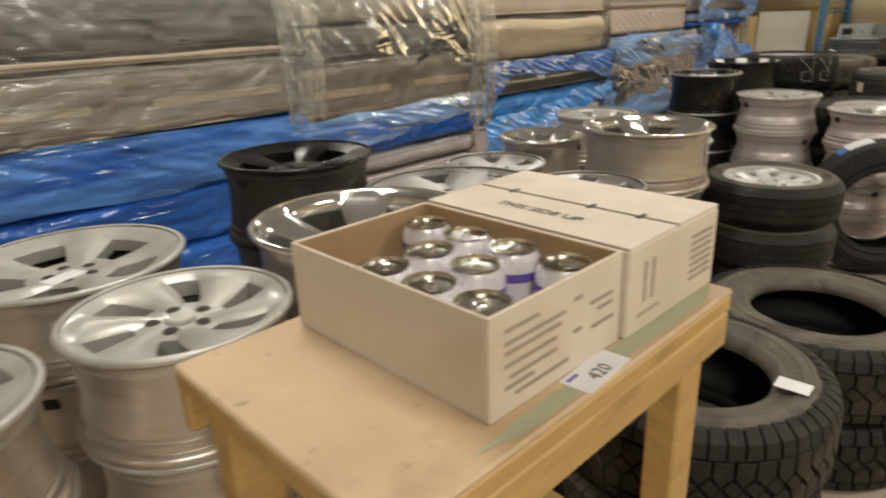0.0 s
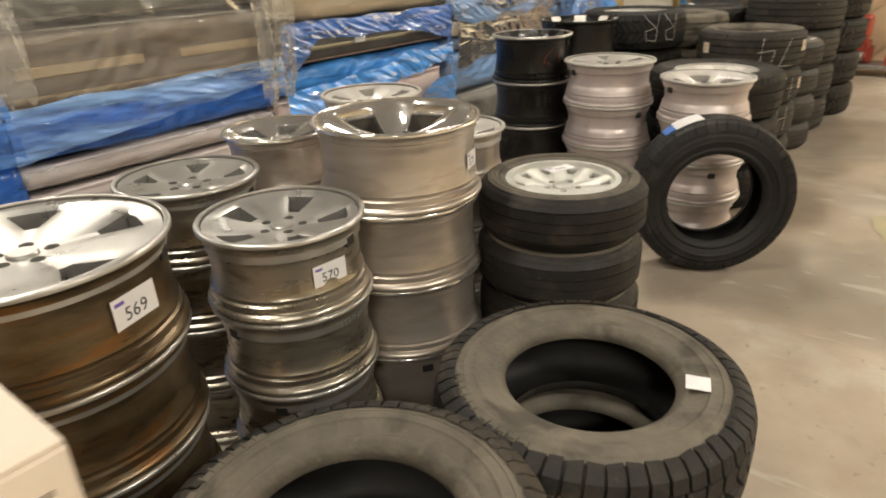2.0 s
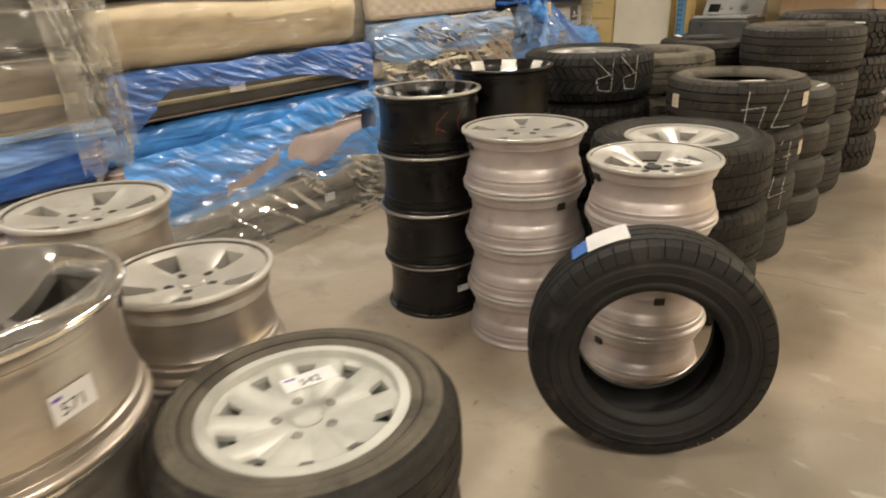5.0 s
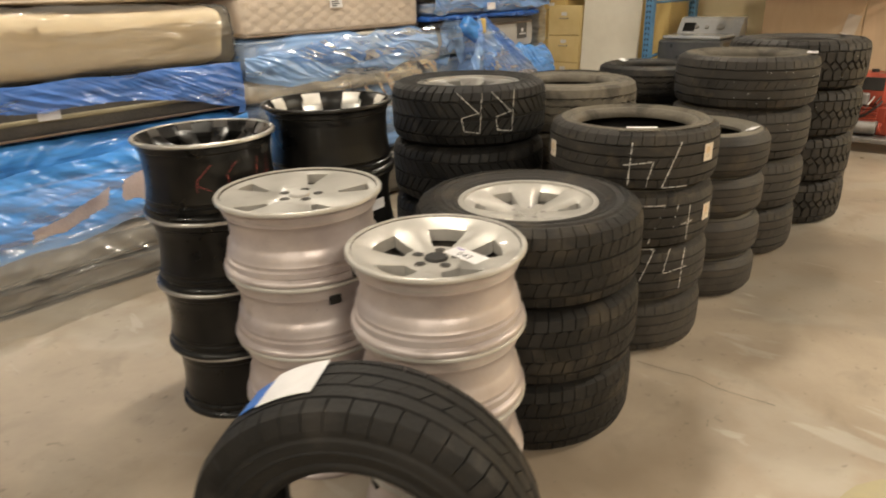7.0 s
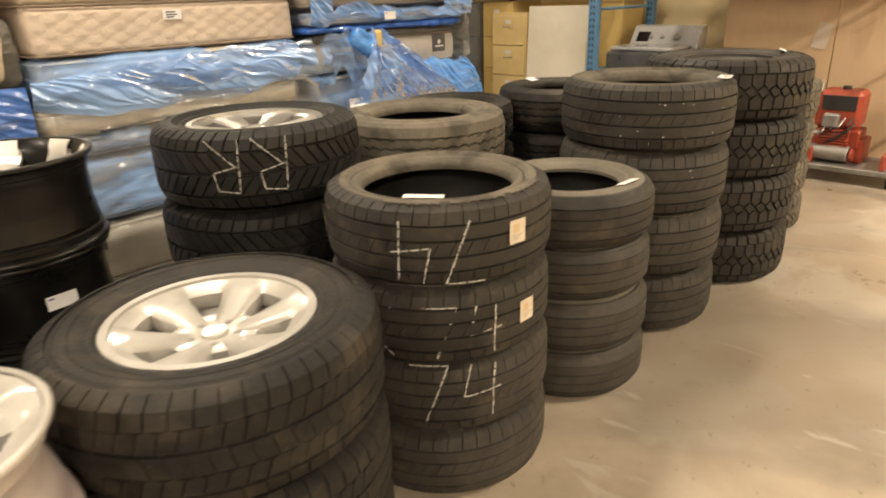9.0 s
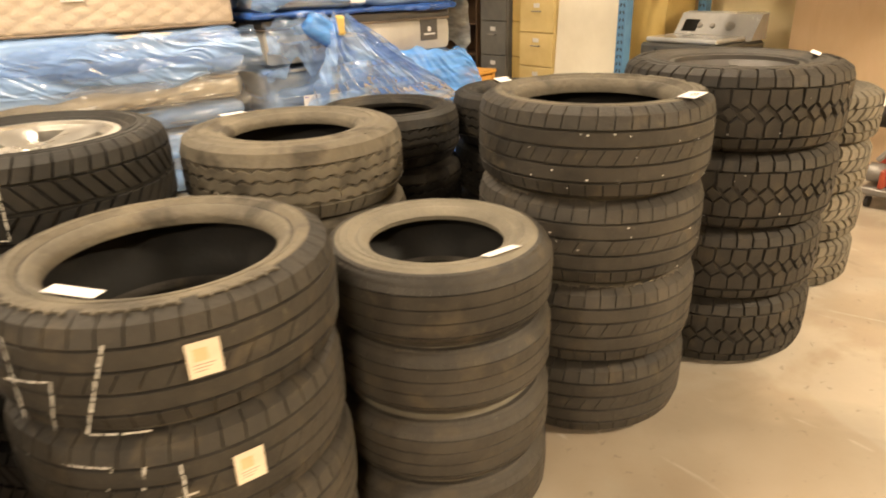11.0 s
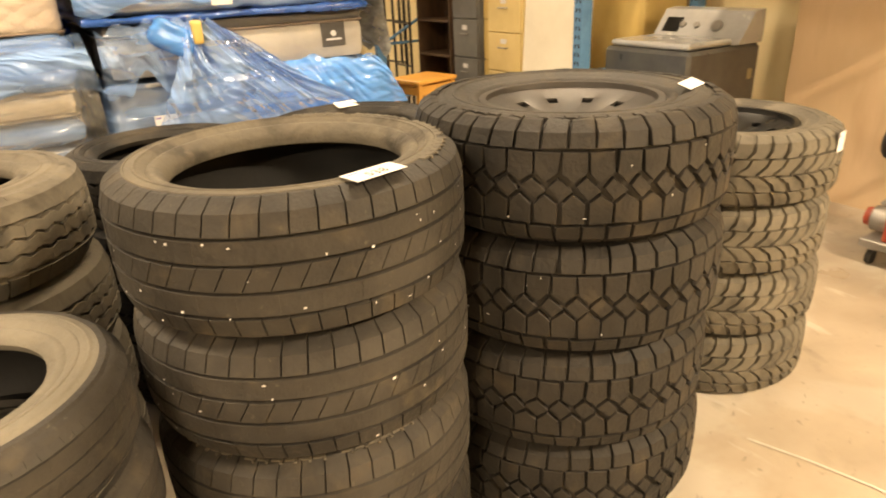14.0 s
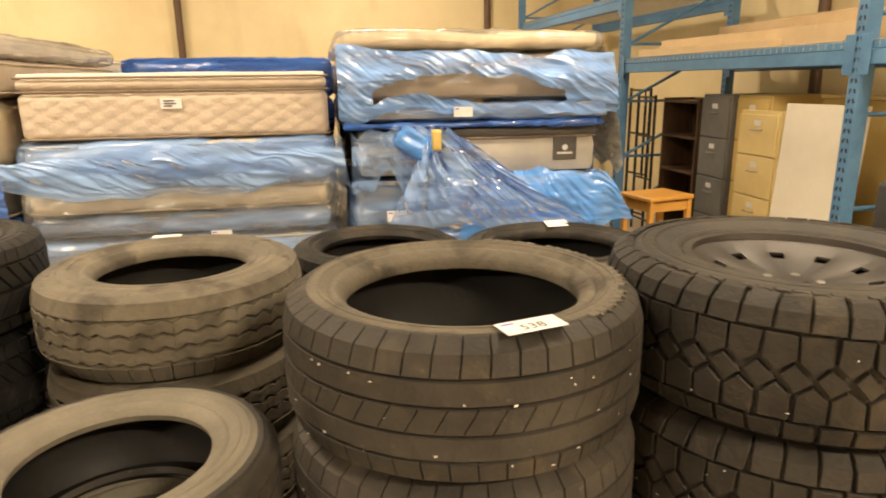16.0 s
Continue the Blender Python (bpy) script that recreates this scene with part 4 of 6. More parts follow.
# ---- mattresses ----
def soft_box(x0, x1, y0, y1, z0, z1, r, step, bulge=0.0, crease=0.0, seed=0.0, sag=0.0):
    """A box with round edges, its skin pushed in and out by slow bulges and sharp creases."""
    nx, ny, nz = max(2, round((x1 - x0) / step)), max(2, round((y1 - y0) / (step * 4))), max(2, round((z1 - z0) / step))
    r = min(r, 0.49 * (z1 - z0))
    index, v, f = {}, [], []

    def vert(i, j, k):
        key = (i, j, k)
        if key in index:
            return index[key]
        p = Vector((x0 + (x1 - x0) * i / nx, y0 + (y1 - y0) * j / ny, z0 + (z1 - z0) * k / nz))
        c = Vector((min(max(p.x, x0 + r), x1 - r), min(max(p.y, y0 + r), y1 - r), min(max(p.z, z0 + r), z1 - r)))
        d = p - c
        n = d.normalized() if d.length > 1e-9 else Vector((0, 0, 1))
        q = c + n * r
        if bulge:
            q += n * bulge * noise.noise((q.x * 2.3 + seed, q.y * 2.3, q.z * 5 + seed))
        if crease:
            turn = 0.45 + 0.9 * noise.noise((q.x * 1.3 + seed, q.y, q.z * 2.5 - seed))
            along, across = q.x * math.cos(turn) + q.z * math.sin(turn), q.z * math.cos(turn) - q.x * math.sin(turn)
            s1 = noise.noise((along * 2.6 + seed * 3, q.y * 4, across * 13 - seed))
            s2 = noise.noise((along * 6 + seed, q.y * 9, across * 30))
            q += n * crease * (0.8 * (1 - 2.2 * abs(s1)) + 0.35 * (1 - 2 * abs(s2)))
        if sag:
            q.z += sag * math.sin(q.x * 2.1 + seed)
        index[key] = len(v)
        v.append(tuple(q))
        return index[key]

    for i in range(nx):
        for k in range(nz):
            for j in (0, ny):
                f.append((vert(i, j, k), vert(i + 1, j, k), vert(i + 1, j, k + 1), vert(i, j, k + 1)))
        for j in range(ny):
            for k in (0, nz):
                f.append((vert(i, j, k), vert(i + 1, j, k), vert(i + 1, j + 1, k), vert(i, j + 1, k)))
    for j in range(ny):
        for k in range(nz):
            for i in (0, nx):
                f.append((vert(i, j, k), vert(i, j + 1, k), vert(i, j + 1, k + 1), vert(i, j, k + 1)))
    return v, f


def round_loop(x0, x1, y0, y1, z, r, k=6):
    pts = []
    for cx, cy, a0 in ((x1 - r, y1 - r, 0), (x0 + r, y1 - r, 90), (x0 + r, y0 + r, 180), (x1 - r, y0 + r, 270)):
        for i in range(k + 1):
            a = radians(a0 + 90 * i / k)
            pts.append((cx + r * math.cos(a), cy + r * math.sin(a), z))
    return pts


def mattress(x0, x1, z0, z1, fabric, wrap, label, seed, y0=3.36, depth=1.95, piping=None, kind="mattress", crease=0.013, band=None, fine=0.018, soft=0.05):
    """A mattress or box spring with its parts, lying in a pile."""
    cx, cy = (x0 + x1) / 2, y0 + depth / 2
    hx, hy, H = (x1 - x0) / 2, depth / 2, z1 - z0
    t = thing(kind, pose(cx, cy, z0), label, kind.replace("_", " "), "piles of mattresses")
    part("body", soft_box(-hx, hx, -hy, hy, 0.002, H - 0.002, min(soft, 0.42 * H), 0.04, 0.010 if soft < 0.06 else 0.03, 0.0, seed), fabric, t, smooth=60)
    for zz in (0.025, H - 0.025) if soft < 0.06 else ():
        part("piping", tube(round_loop(-hx - 0.002, hx + 0.002, -hy - 0.002, hy + 0.002, zz, 0.05), 0.007, 6, True), piping or (PIPING if fabric == F_CHARCOAL else fabric), t)
    if band:
        for b0, b1, a0, a1, mat in band:
            part("side_band", box(-hx + a0 * 2 * hx, -hx + a1 * 2 * hx, -hy - 0.012, -hy + 0.02, b0 * H, b1 * H, 0.006), mat, t)
    if wrap:
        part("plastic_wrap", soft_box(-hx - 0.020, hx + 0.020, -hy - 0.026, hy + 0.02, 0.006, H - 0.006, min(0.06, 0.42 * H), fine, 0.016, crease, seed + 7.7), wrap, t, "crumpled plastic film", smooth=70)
    return t


PILES = [
    # x0, x1, layers of (z0, z1, fabric, wrap, kind, words)
    (0.02, 2.05, [(0.0, 0.31, F_BLUE, FILM_BLUE, "mattress", "mattress in bright blue plastic film at the bottom of a pile"), (0.31, 0.61, F_BLUE, FILM_BLUE, "mattress", "mattress wrapped in bright blue plastic"),
                  (0.61, 0.93, F_BLUE, FILM_BLUE, "mattress", "mattress in shiny blue plastic film"), (0.93, 1.26, F_BROWN, FILM_MILKY, "box_spring", "brown box spring under clear plastic film"),
                  (1.26, 1.31, F_BEIGE, None, "box_spring", "thin beige board between mattresses"), (1.31, 1.62, F_CHARCOAL, FILM_CLEAR, "mattress", "charcoal mattress in clear plastic film")]),
    (2.09, 3.58, [(0.0, 0.29, F_PINK, FILM_CLEAR, "mattress", "pale mattress in clear plastic near the floor"), (0.29, 0.45, F_PINK, FILM_CLEAR, "box_spring", "pinkish white box spring in clear film"), (0.45, 0.58, F_PINK, FILM_MILKY, "box_spring", "pinkish box spring in clear film"),
                  (0.58, 0.84, F_BLUE, FILM_BLUE, "mattress", "mattress in dark blue plastic film"), (0.84, 1.20, F_BROWN, FILM_CLEAR, "box_spring", "brown box spring with cream bands under clear film"),
                  (1.20, 1.40, F_CHARCOAL, FILM_CLEAR, "mattress", "dark mattress in shiny clear film"), (1.40, 1.62, F_TAN, FILM_MILKY, "mattress", "tan mattress in clear film on the pile")]),
    (3.64, 5.36, [(0.0, 0.14, F_BROWN, FILM_CLEAR, "box_spring", "flat brown base in crumpled clear film on the floor"), (0.14, 0.31, F_BROWN, FILM_MILKY, "box_spring", "brown base in crumpled clear film"), (0.31, 0.62, F_ROSE, None, "mattress", "beige mattress under torn blue film"),
                  (0.62, 0.80, F_BLUE, FILM_BRIGHT, "box_spring", "box spring in bright blue film"), (0.80, 1.06, F_CHARCOAL, None, "mattress", "charcoal mattress with tag under torn blue film"),
                  (1.06, 1.39, F_CREAM, FILM_CLEAR, "mattress", "thick soft cream mattress in thin clear film"), (1.39, 1.58, F_TAN, None, "box_spring", "beige box spring with ribbed side"), (1.58, 1.70, F_WHITE, FILM_MILKY, "mattress", "thin white mattress on top of a pile")]),
    (5.46, 6.93, [(0.0, 0.34, F_GREY, FILM_CLEAR, "mattress", "grey mattress in clear film on the floor"), (0.34, 0.68, F_GREY, FILM_PALE, "mattress", "dark mattress in pale blue film"), (0.68, 0.80, F_BROWN, FILM_PALE, "box_spring", "dark base in blue film"),
                  (0.80, 0.95, F_BEIGE, FILM_MILKY, "box_spring", "beige base in crumpled clear film"), (0.95, 1.18, F_GREY, FILM_PALE, "mattress", "dark mattress in shiny pale blue film")]),
    (7.02, 8.44, [(0.0, 0.32, F_BLUE, FILM_BLUE, "mattress", "mattress in blue film on the floor"), (0.32, 0.64, F_GREY, FILM_PALE, "mattress", "mattress in pale blue film with a tag"), (0.64, 0.93, F_GREY, FILM_PALE, "mattress", "mattress in torn blue film"),
                  (1.235, 1.34, F_BEIGE, FILM_PALE, "box_spring", "beige base in pale blue film"), (1.34, 1.60, F_TAN, FILM_CLEAR, "mattress", "tan mattress in torn blue film"), (1.60, 1.71, F_CREAM, FILM_MILKY, "mattress", "soft cream topper on the pile")]),
]
seed = 0.0
for x0, x1, layers in PILES:
    for z0, z1, fabric, wrap, kind, text in layers:
        seed += 1.37
        jx = 0.025 * math.sin(seed * 5.1)
        jy = 0.02 * math.sin(seed * 3.3)
        band = None
        if fabric == F_BROWN and z1 - z0 > 0.3:
            band = [(0.36, 0.50, 0.04, 0.46, F_CREAM), (0.36, 0.50, 0.60, 0.96, F_CREAM), (0.02, 0.14, 0.01, 0.99, F_CREAM)]
        if fabric == F_CHARCOAL and wrap is None:
            band = [(0.34, 0.43, 0.02, 0.98, F_OLIVE)]
        mattress(x0 + jx, x1 + jx, z0, z1, fabric, wrap, text, seed, y0=3.36 + jy, kind=kind, band=band, soft=0.10 if fabric == F_CREAM else 0.05)

# the tan quilted mattress
tan = thing("mattress", pose(6.195, 4.335, 1.18), "tan quilted pillow-top mattress with a white top and tag", "mattress", "piles of mattresses")


def quilted(hx, hy, z0, z1, amp=0.006):
    v, f = soft_box(-hx, hx, -hy, hy, z0, z1, 0.04, 0.011)
    out = []
    for x, y, z in v:
        if y < 0:
            q = abs(math.sin(x * 25 + z * 46)) * abs(math.sin(x * 25 - z * 46))
            y -= amp * q ** 0.5
        out.append((x, y, z))
    return out, f


part("body", quilted(0.735, 0.975, 0.0, 0.235), F_TAN, tan, smooth=60)
part("pillow_top", quilted(0.735, 0.975, 0.237, 0.305, 0.003), F_TAN, tan, smooth=60)
part("top_cover", soft_box(-0.725, 0.725, -0.965, 0.965, 0.298, 0.328, 0.014, 0.05, 0.006), F_WHITE, tan, "white top cover", smooth=60)
for zz in (0.012, 0.236, 0.303):
    part("piping", tube(round_loop(-0.738, 0.738, -0.98, 0.98, zz, 0.04), 0.006, 6, True), PIPING, tan)
part("label", box(-0.08, 0.02, -0.989, -0.983, 0.15, 0.20, 0.001), PAPER, tan, "white cloth label")
part("label_print", join(*[box(-0.065, -0.065 + w, -0.9905, -0.9892, z, z + 0.006, 0) for z, w in ((0.185, 0.05), (0.172, 0.06), (0.160, 0.04))]), INK, tan)

# the grey mattress and its neighbours
grey = thing("mattress", pose(7.75, 4.32, 0.935), "grey mattress with a dark top edge and a dark badge", "mattress", "piles of mattresses")
part("body", soft_box(-0.68, 0.68, -0.95, 0.95, 0.0, 0.21, 0.045, 0.05, 0.008), F_GREY, grey, smooth=60)
part("top_border", soft_box(-0.675, 0.675, -0.945, 0.945, 0.205, 0.262, 0.025, 0.05, 0.006), F_CHARCOAL, grey, "dark grey top border", smooth=60)
part("piping", tube(round_loop(-0.682, 0.682, -0.954, 0.954, 0.205, 0.045), 0.006, 6, True), PIPING, grey)
part("badge", box(0.42, 0.56, -0.958, -0.948, 0.07, 0.20, 0.006), F_CHARCOAL, grey, "dark cloth badge")
part("badge_mark", join(disc(0.018, 0, 0.002, seg=6), box(-0.045, 0.045, -0.036, -0.026, 0, 0.002, 0)), PAPER, grey, at=pose(0.49, -0.9585, 0.14, 90, 0, 0))
base = mattress(7.03, 8.43, 1.198, 1.235, F_BLUE, FILM_BLUE, "thin base in blue film between mattresses", 91.0, kind="box_spring")


def drape(points_top, points_bottom, n=110, k=26, billow=0.05, seed=0.0, torn_at=None, wave=1.0):
    """A sheet of film hung between two lines, torn open where torn_at(along, down) says."""
    v, f = [], []
    for i in range(n + 1):
        s = i / n
        a = Vector(points_top[0]).lerp(Vector(points_top[1]), s)
        b = Vector(points_bottom[0]).lerp(Vector(points_bottom[1]), s)
        for j in range(k + 1):
            u = j / k
            p = a.lerp(b, u)
            w = 0.6 * noise.noise((s * 5 + seed, u * 1.6, seed)) + 0.5 * (1 - 2 * abs(noise.noise((s * 13 - u * 5, u * 1.4 + s * 3, seed + 5))))
            w += 0.16 * (1 - 2 * abs(noise.noise((s * 34 - u * 12, u * 2 + s * 7, seed + 3))))
            p.y -= billow * (0.4 + w) * math.sin(math.pi * min(1, u * 0.85 + 0.12))
            p.z += wave * (0.03 * noise.noise((s * 5, u * 3, seed + 9)) + u * 0.10 * noise.noise((s * 6, 0.3, seed + 4)) - 0.05 * (1 - u) * noise.noise((s * 7, 0.7, seed + 2)))
            v.append(tuple(p))
    for i in range(n):
        for j in range(k):
            wob = 0.07 * noise.noise((i / n * 6, j / k * 2, seed)) + 0.02 * noise.noise((i / n * 22, j / k * 6, seed + 8))
            if torn_at and torn_at((i + 0.5) / n + wob * 0.4, (j + 0.5) / k + wob * 1.5):
                continue
            f.append((i * (k + 1) + j, (i + 1) * (k + 1) + j, (i + 1) * (k + 1) + j + 1, i * (k + 1) + j + 1))
    return v, f


def sheet(geo, mat, label):
    ob = new("plastic_sheet", mesh_of("plastic_sheet", geo, mat, 70))
    return tagged(ob, label, "plastic sheet", "loose plastic sheets")


sheet(drape([(7.04, 3.285, 1.20), (7.48, 3.285, 1.20)], [(7.03, 3.29, 0.93), (7.52, 3.29, 0.90)], n=50, seed=2.0, billow=0.05), FILM_PALE, "torn pale blue plastic film gathered over a mattress corner")
sheet(drape([(7.44, 3.25, 1.19), (7.56, 3.25, 1.20)], [(7.20, 3.22, 0.70), (8.40, 3.22, 0.60)], n=120, k=40, seed=4.0, billow=0.09), FILM_PALE, "pale blue plastic film fanning out from a taped knot")
sheet(drape([(7.72, 3.275, 1.00), (8.46, 3.275, 0.93)], [(7.60, 3.262, 0.62), (8.62, 3.24, 0.66)], seed=5.0, billow=0.035), FILM_BRIGHT, "bright blue plastic film hanging over mattresses")
knot = thing("tape_knot", pose(7.47, 3.20, 1.17), "yellow tape tied round gathered plastic film", "tape")
part("tape", soft_box(-0.028, 0.028, -0.02, 0.03, -0.075, 0.035, 0.012, 0.012, 0.006), TAPE, knot, smooth=60)
part("gathered_film", moved(soft_box(-0.10, 0.09, -0.025, 0.03, -0.06, 0.05, 0.02, 0.014, 0.02, 0.02, 3.3), pose(-0.10, 0.02, -0.03, 0, 35, 0)), FILM_BRIGHT, knot, "bunched blue film", smooth=70)
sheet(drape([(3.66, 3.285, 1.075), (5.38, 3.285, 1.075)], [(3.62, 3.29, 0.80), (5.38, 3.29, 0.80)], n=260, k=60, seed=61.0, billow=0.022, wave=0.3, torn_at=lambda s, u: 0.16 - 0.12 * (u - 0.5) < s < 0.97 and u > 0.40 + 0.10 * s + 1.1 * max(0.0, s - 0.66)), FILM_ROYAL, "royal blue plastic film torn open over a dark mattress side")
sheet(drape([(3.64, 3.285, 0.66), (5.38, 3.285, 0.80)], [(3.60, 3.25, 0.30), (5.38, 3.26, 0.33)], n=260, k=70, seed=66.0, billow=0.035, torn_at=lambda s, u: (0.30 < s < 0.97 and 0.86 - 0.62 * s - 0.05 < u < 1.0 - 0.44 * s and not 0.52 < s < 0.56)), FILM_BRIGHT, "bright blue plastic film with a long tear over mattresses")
sheet(drape([(8.44, 3.34, 1.60), (8.50, 4.6, 1.60)], [(8.60, 3.36, 0.95), (8.74, 4.6, 0.90)], seed=8.0, billow=0.05), FILM_VEIL, "cloudy clear film hanging down the side of mattresses")
sheet(drape([(5.46, 3.275, 1.0), (7.0, 3.275, 1.02)], [(5.44, 3.26, 0.60), (7.0, 3.26, 0.64)], seed=11.0, billow=0.018), FILM_CLEAR, "crumpled clear film hanging over mattresses")
sheet(drape([(3.70, 3.275, 0.42), (5.4, 3.275, 0.36)], [(3.6, 3.02, 0.012), (5.4, 3.16, 0.012)], seed=17.0, billow=0.04), FILM_CLEAR, "crumpled clear film trailing onto the floor")

sheet(drape([(5.40, 3.275, 1.16), (6.98, 3.275, 1.18)], [(5.38, 3.258, 0.95), (7.02, 3.258, 0.92)], n=240, k=50, seed=27.0, billow=0.032, torn_at=lambda s, u: u < 0.30 - 0.5 * s), FILM_PALE, "shiny pale blue film sagging over a mattress side")
sheet(drape([(0.02, 3.275, 0.95), (2.08, 3.275, 0.93)], [(0.0, 3.262, 0.66), (2.1, 3.262, 0.62)], seed=31.0, billow=0.02, wave=0.25), FILM_HALF, "loose blue film over a mattress side")
sheet(drape([(2.06, 3.275, 0.86), (3.62, 3.275, 0.90)], [(2.05, 3.262, 0.62), (3.64, 3.262, 0.78)], seed=34.0, billow=0.02, wave=0.25), FILM_PALE, "loose thin blue film over a mattress side")
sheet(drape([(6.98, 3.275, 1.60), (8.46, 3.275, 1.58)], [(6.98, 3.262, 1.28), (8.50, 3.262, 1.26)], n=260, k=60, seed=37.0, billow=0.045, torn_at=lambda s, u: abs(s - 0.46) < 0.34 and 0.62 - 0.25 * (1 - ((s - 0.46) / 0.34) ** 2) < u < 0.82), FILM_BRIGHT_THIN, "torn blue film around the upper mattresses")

sheet(drape([(3.40, 3.275, 1.62), (3.70, 3.275, 1.62)], [(3.46, 3.27, 0.62), (3.74, 3.27, 0.70)], n=40, k=60, seed=41.0, billow=0.05), FILM_MILKY, "cloudy clear film hanging at the corner of a pile")
sheet(drape([(1.92, 3.275, 1.62), (2.20, 3.275, 1.62)], [(1.96, 3.27, 0.84), (2.22, 3.27, 0.88)], n=40, k=60, seed=44.0, billow=0.05), FILM_MILKY, "cloudy clear film hanging at the corner of a pile")
sheet(drape([(2.10, 3.275, 1.60), (3.56, 3.275, 1.60)], [(2.10, 3.262, 1.16), (3.56, 3.262, 1.10)], seed=47.0, billow=0.03), FILM_CLEAR, "crumpled clear film over the upper mattresses")
sheet(drape([(0.02, 3.275, 1.60), (2.02, 3.275, 1.60)], [(0.02, 3.262, 1.22), (2.02, 3.262, 1.26)], seed=50.0, billow=0.03), FILM_CLEAR, "crumpled clear film over the dark mattress")

# a second row of piles behind
for i, (x0, x1, hh, mat, wr, text) in enumerate([(1.2, 3.1, 1.50, F_TAN, FILM_MILKY, "tan mattress in film in the rear row"), (3.3, 5.2, 1.66, F_WHITE, FILM_MILKY, "white mattress in film in the rear row"), (5.4, 7.0, 1.66, F_BLUE, FILM_BLUE, "mattress in blue film in the rear row"), (7.1, 8.6, 1.55, F_BLUE, FILM_BLUE, "mattress in blue film at the end of the rear row")]):
    for j in range(5):
        mattress(x0, x1, hh * j / 5, hh * (j + 1) / 5, mat, wr, text, 40 + i * 5.3 + j, y0=5.5, depth=1.9, fine=0.06)


# ---- pallet racking ----
RX, RD = 9.62, 1.05
rack = thing("pallet_rack", pose(0, 0, 0), "blue steel pallet racking with wire decks along the wall", "rack")
POSTS = [0.18, 2.83, 5.50, 8.55]


def post_geo(h):
    """An open C-section upright."""
    ring = [(-0.04, -0.035), (0.04, -0.035), (0.04, -0.030), (-0.035, -0.030), (-0.035, 0.030), (0.04, 0.030), (0.04, 0.035), (-0.04, 0.035)]
    v = [(x, y, 0.008) for x, y in ring] + [(x, y, h) for x, y in ring]
    f = [(i, (i + 1) % 8, (i + 1) % 8 + 8, i + 8) for i in range(8)]
    f += [(8, 9, 10, 11), (8, 11, 12, 15), (12, 13, 14, 15)]
    return v, f


def slots_geo(h):
    geos = []
    for i in range(int(h / 0.0508)):
        for y in (-0.014, 0.014):
            geos.append(moved(box(-0.0012, 0.0012, -0.006, 0.006, -0.012, 0.012, 0.001), pose(-0.0406, y, 0.05 + i * 0.0508, 20 if y > 0 else -20)))
    return join(*geos)


POST_H = 2.9
for py in POSTS:
    for px in (RX, RX + RD):
        post = part("upright", post_geo(POST_H), RACK_BLUE, rack, at=pose(px, py, 0))
        part("base_plate", box(-0.075, 0.075, -0.06, 0.06, 0, 0.008, 0), RACK_BLUE, post)
        tagged(part("slots", slots_geo(POST_H), DARK_HOLE, post), kind="stuff")
    for i in range(6):
        z0 = 0.25 + i * 0.5
        part("brace", tube([(RX + 0.03, py, z0), (RX + RD - 0.03, py, z0)], 0.014, 6), RACK_BLUE, rack)
        if i < 5 and py > 5:
            part("brace", tube([(RX + 0.03, py, z0), (RX + RD - 0.03, py, z0 + 0.5)], 0.014, 6), RACK_BLUE, rack)
DECKS = [(0, 1.5), (1, 1.5), (2, 2.05), (1, 2.6), (0, 2.6)]
for bay, z in DECKS:
    ya, yb = POSTS[bay] + 0.036, POSTS[bay + 1] - 0.036
    for px in (RX, RX + RD):
        part("beam", join(box(px - 0.03, px + 0.03, ya, yb, z, z + 0.075, 0.004), box(px - 0.03, px + 0.012, ya, yb, z + 0.076, z + 0.115, 0.004)), RACK_BLUE, rack)
        for ye in (ya, yb):
            part("beam_connector", box(px - 0.046, px - 0.041, ye - 0.05 if ye == yb else ye - 0.02, ye + 0.02 if ye == yb else ye + 0.05, z - 0.05, z + 0.15, 0.002), RACK_BLUE, rack)
    wires = []
    ny, nx = int((yb - ya) / 0.055), 10
    for i in range(ny):
        y = ya + (i + 0.5) * (yb - ya) / ny
        wires.append(tube([(RX - 0.034, y, z + 0.085), (RX - 0.034, y, z + 0.121), (RX + RD, y, z + 0.121)], 0.0028, 4))
    for i in range(nx):
        x = RX + (i + 0.5) * RD / nx
        wires.append(tube([(x, ya, z + 0.118), (x, yb, z + 0.118)], 0.0028, 4))
    tagged(part("wire_deck", join(*wires), GALV, rack, "galvanised wire mesh deck"), kind="stuff")


def carton(at, lx, ly, lz, mat, label, name="cardboard_box"):
    t = thing(name, at, label, "box", "boxes on the rack")
    part("body", box(-lx / 2, lx / 2, -ly / 2, ly / 2, 0, lz, 0.004), mat, t)
    part("flap", box(-lx / 2 + 0.003, lx / 2 - 0.003, -ly / 2 + 0.003, -0.003, lz + 0.0005, lz + 0.004, 0.001), mat, t)
    part("flap", box(-lx / 2 + 0.003, lx / 2 - 0.003, 0.003, ly / 2 - 0.003, lz + 0.0005, lz + 0.004, 0.001), mat, t)
    return t


carton(pose(10.05, 4.1, 1.6235, 0, 0, 4), 0.36, 2.2, 0.13, CARDBOARD, "long flat brown cardboard box on the wire deck")
carton(pose(10.42, 4.0, 1.6235, 0, 0, -2), 0.3, 2.3, 0.24, CARDBOARD, "long brown cardboard box at the back of the deck")
carton(pose(9.78, 4.55, 1.6235, 0, 0, 6), 0.12, 1.5, 0.06, CARDBOARD, "narrow brown cardboard carton on the wire deck")
carton(pose(10.1, 1.4, 1.6235, 0, 0, 1), 0.7, 1.9, 0.22, CARDBOARD, "wide flat cardboard box on the wire deck")


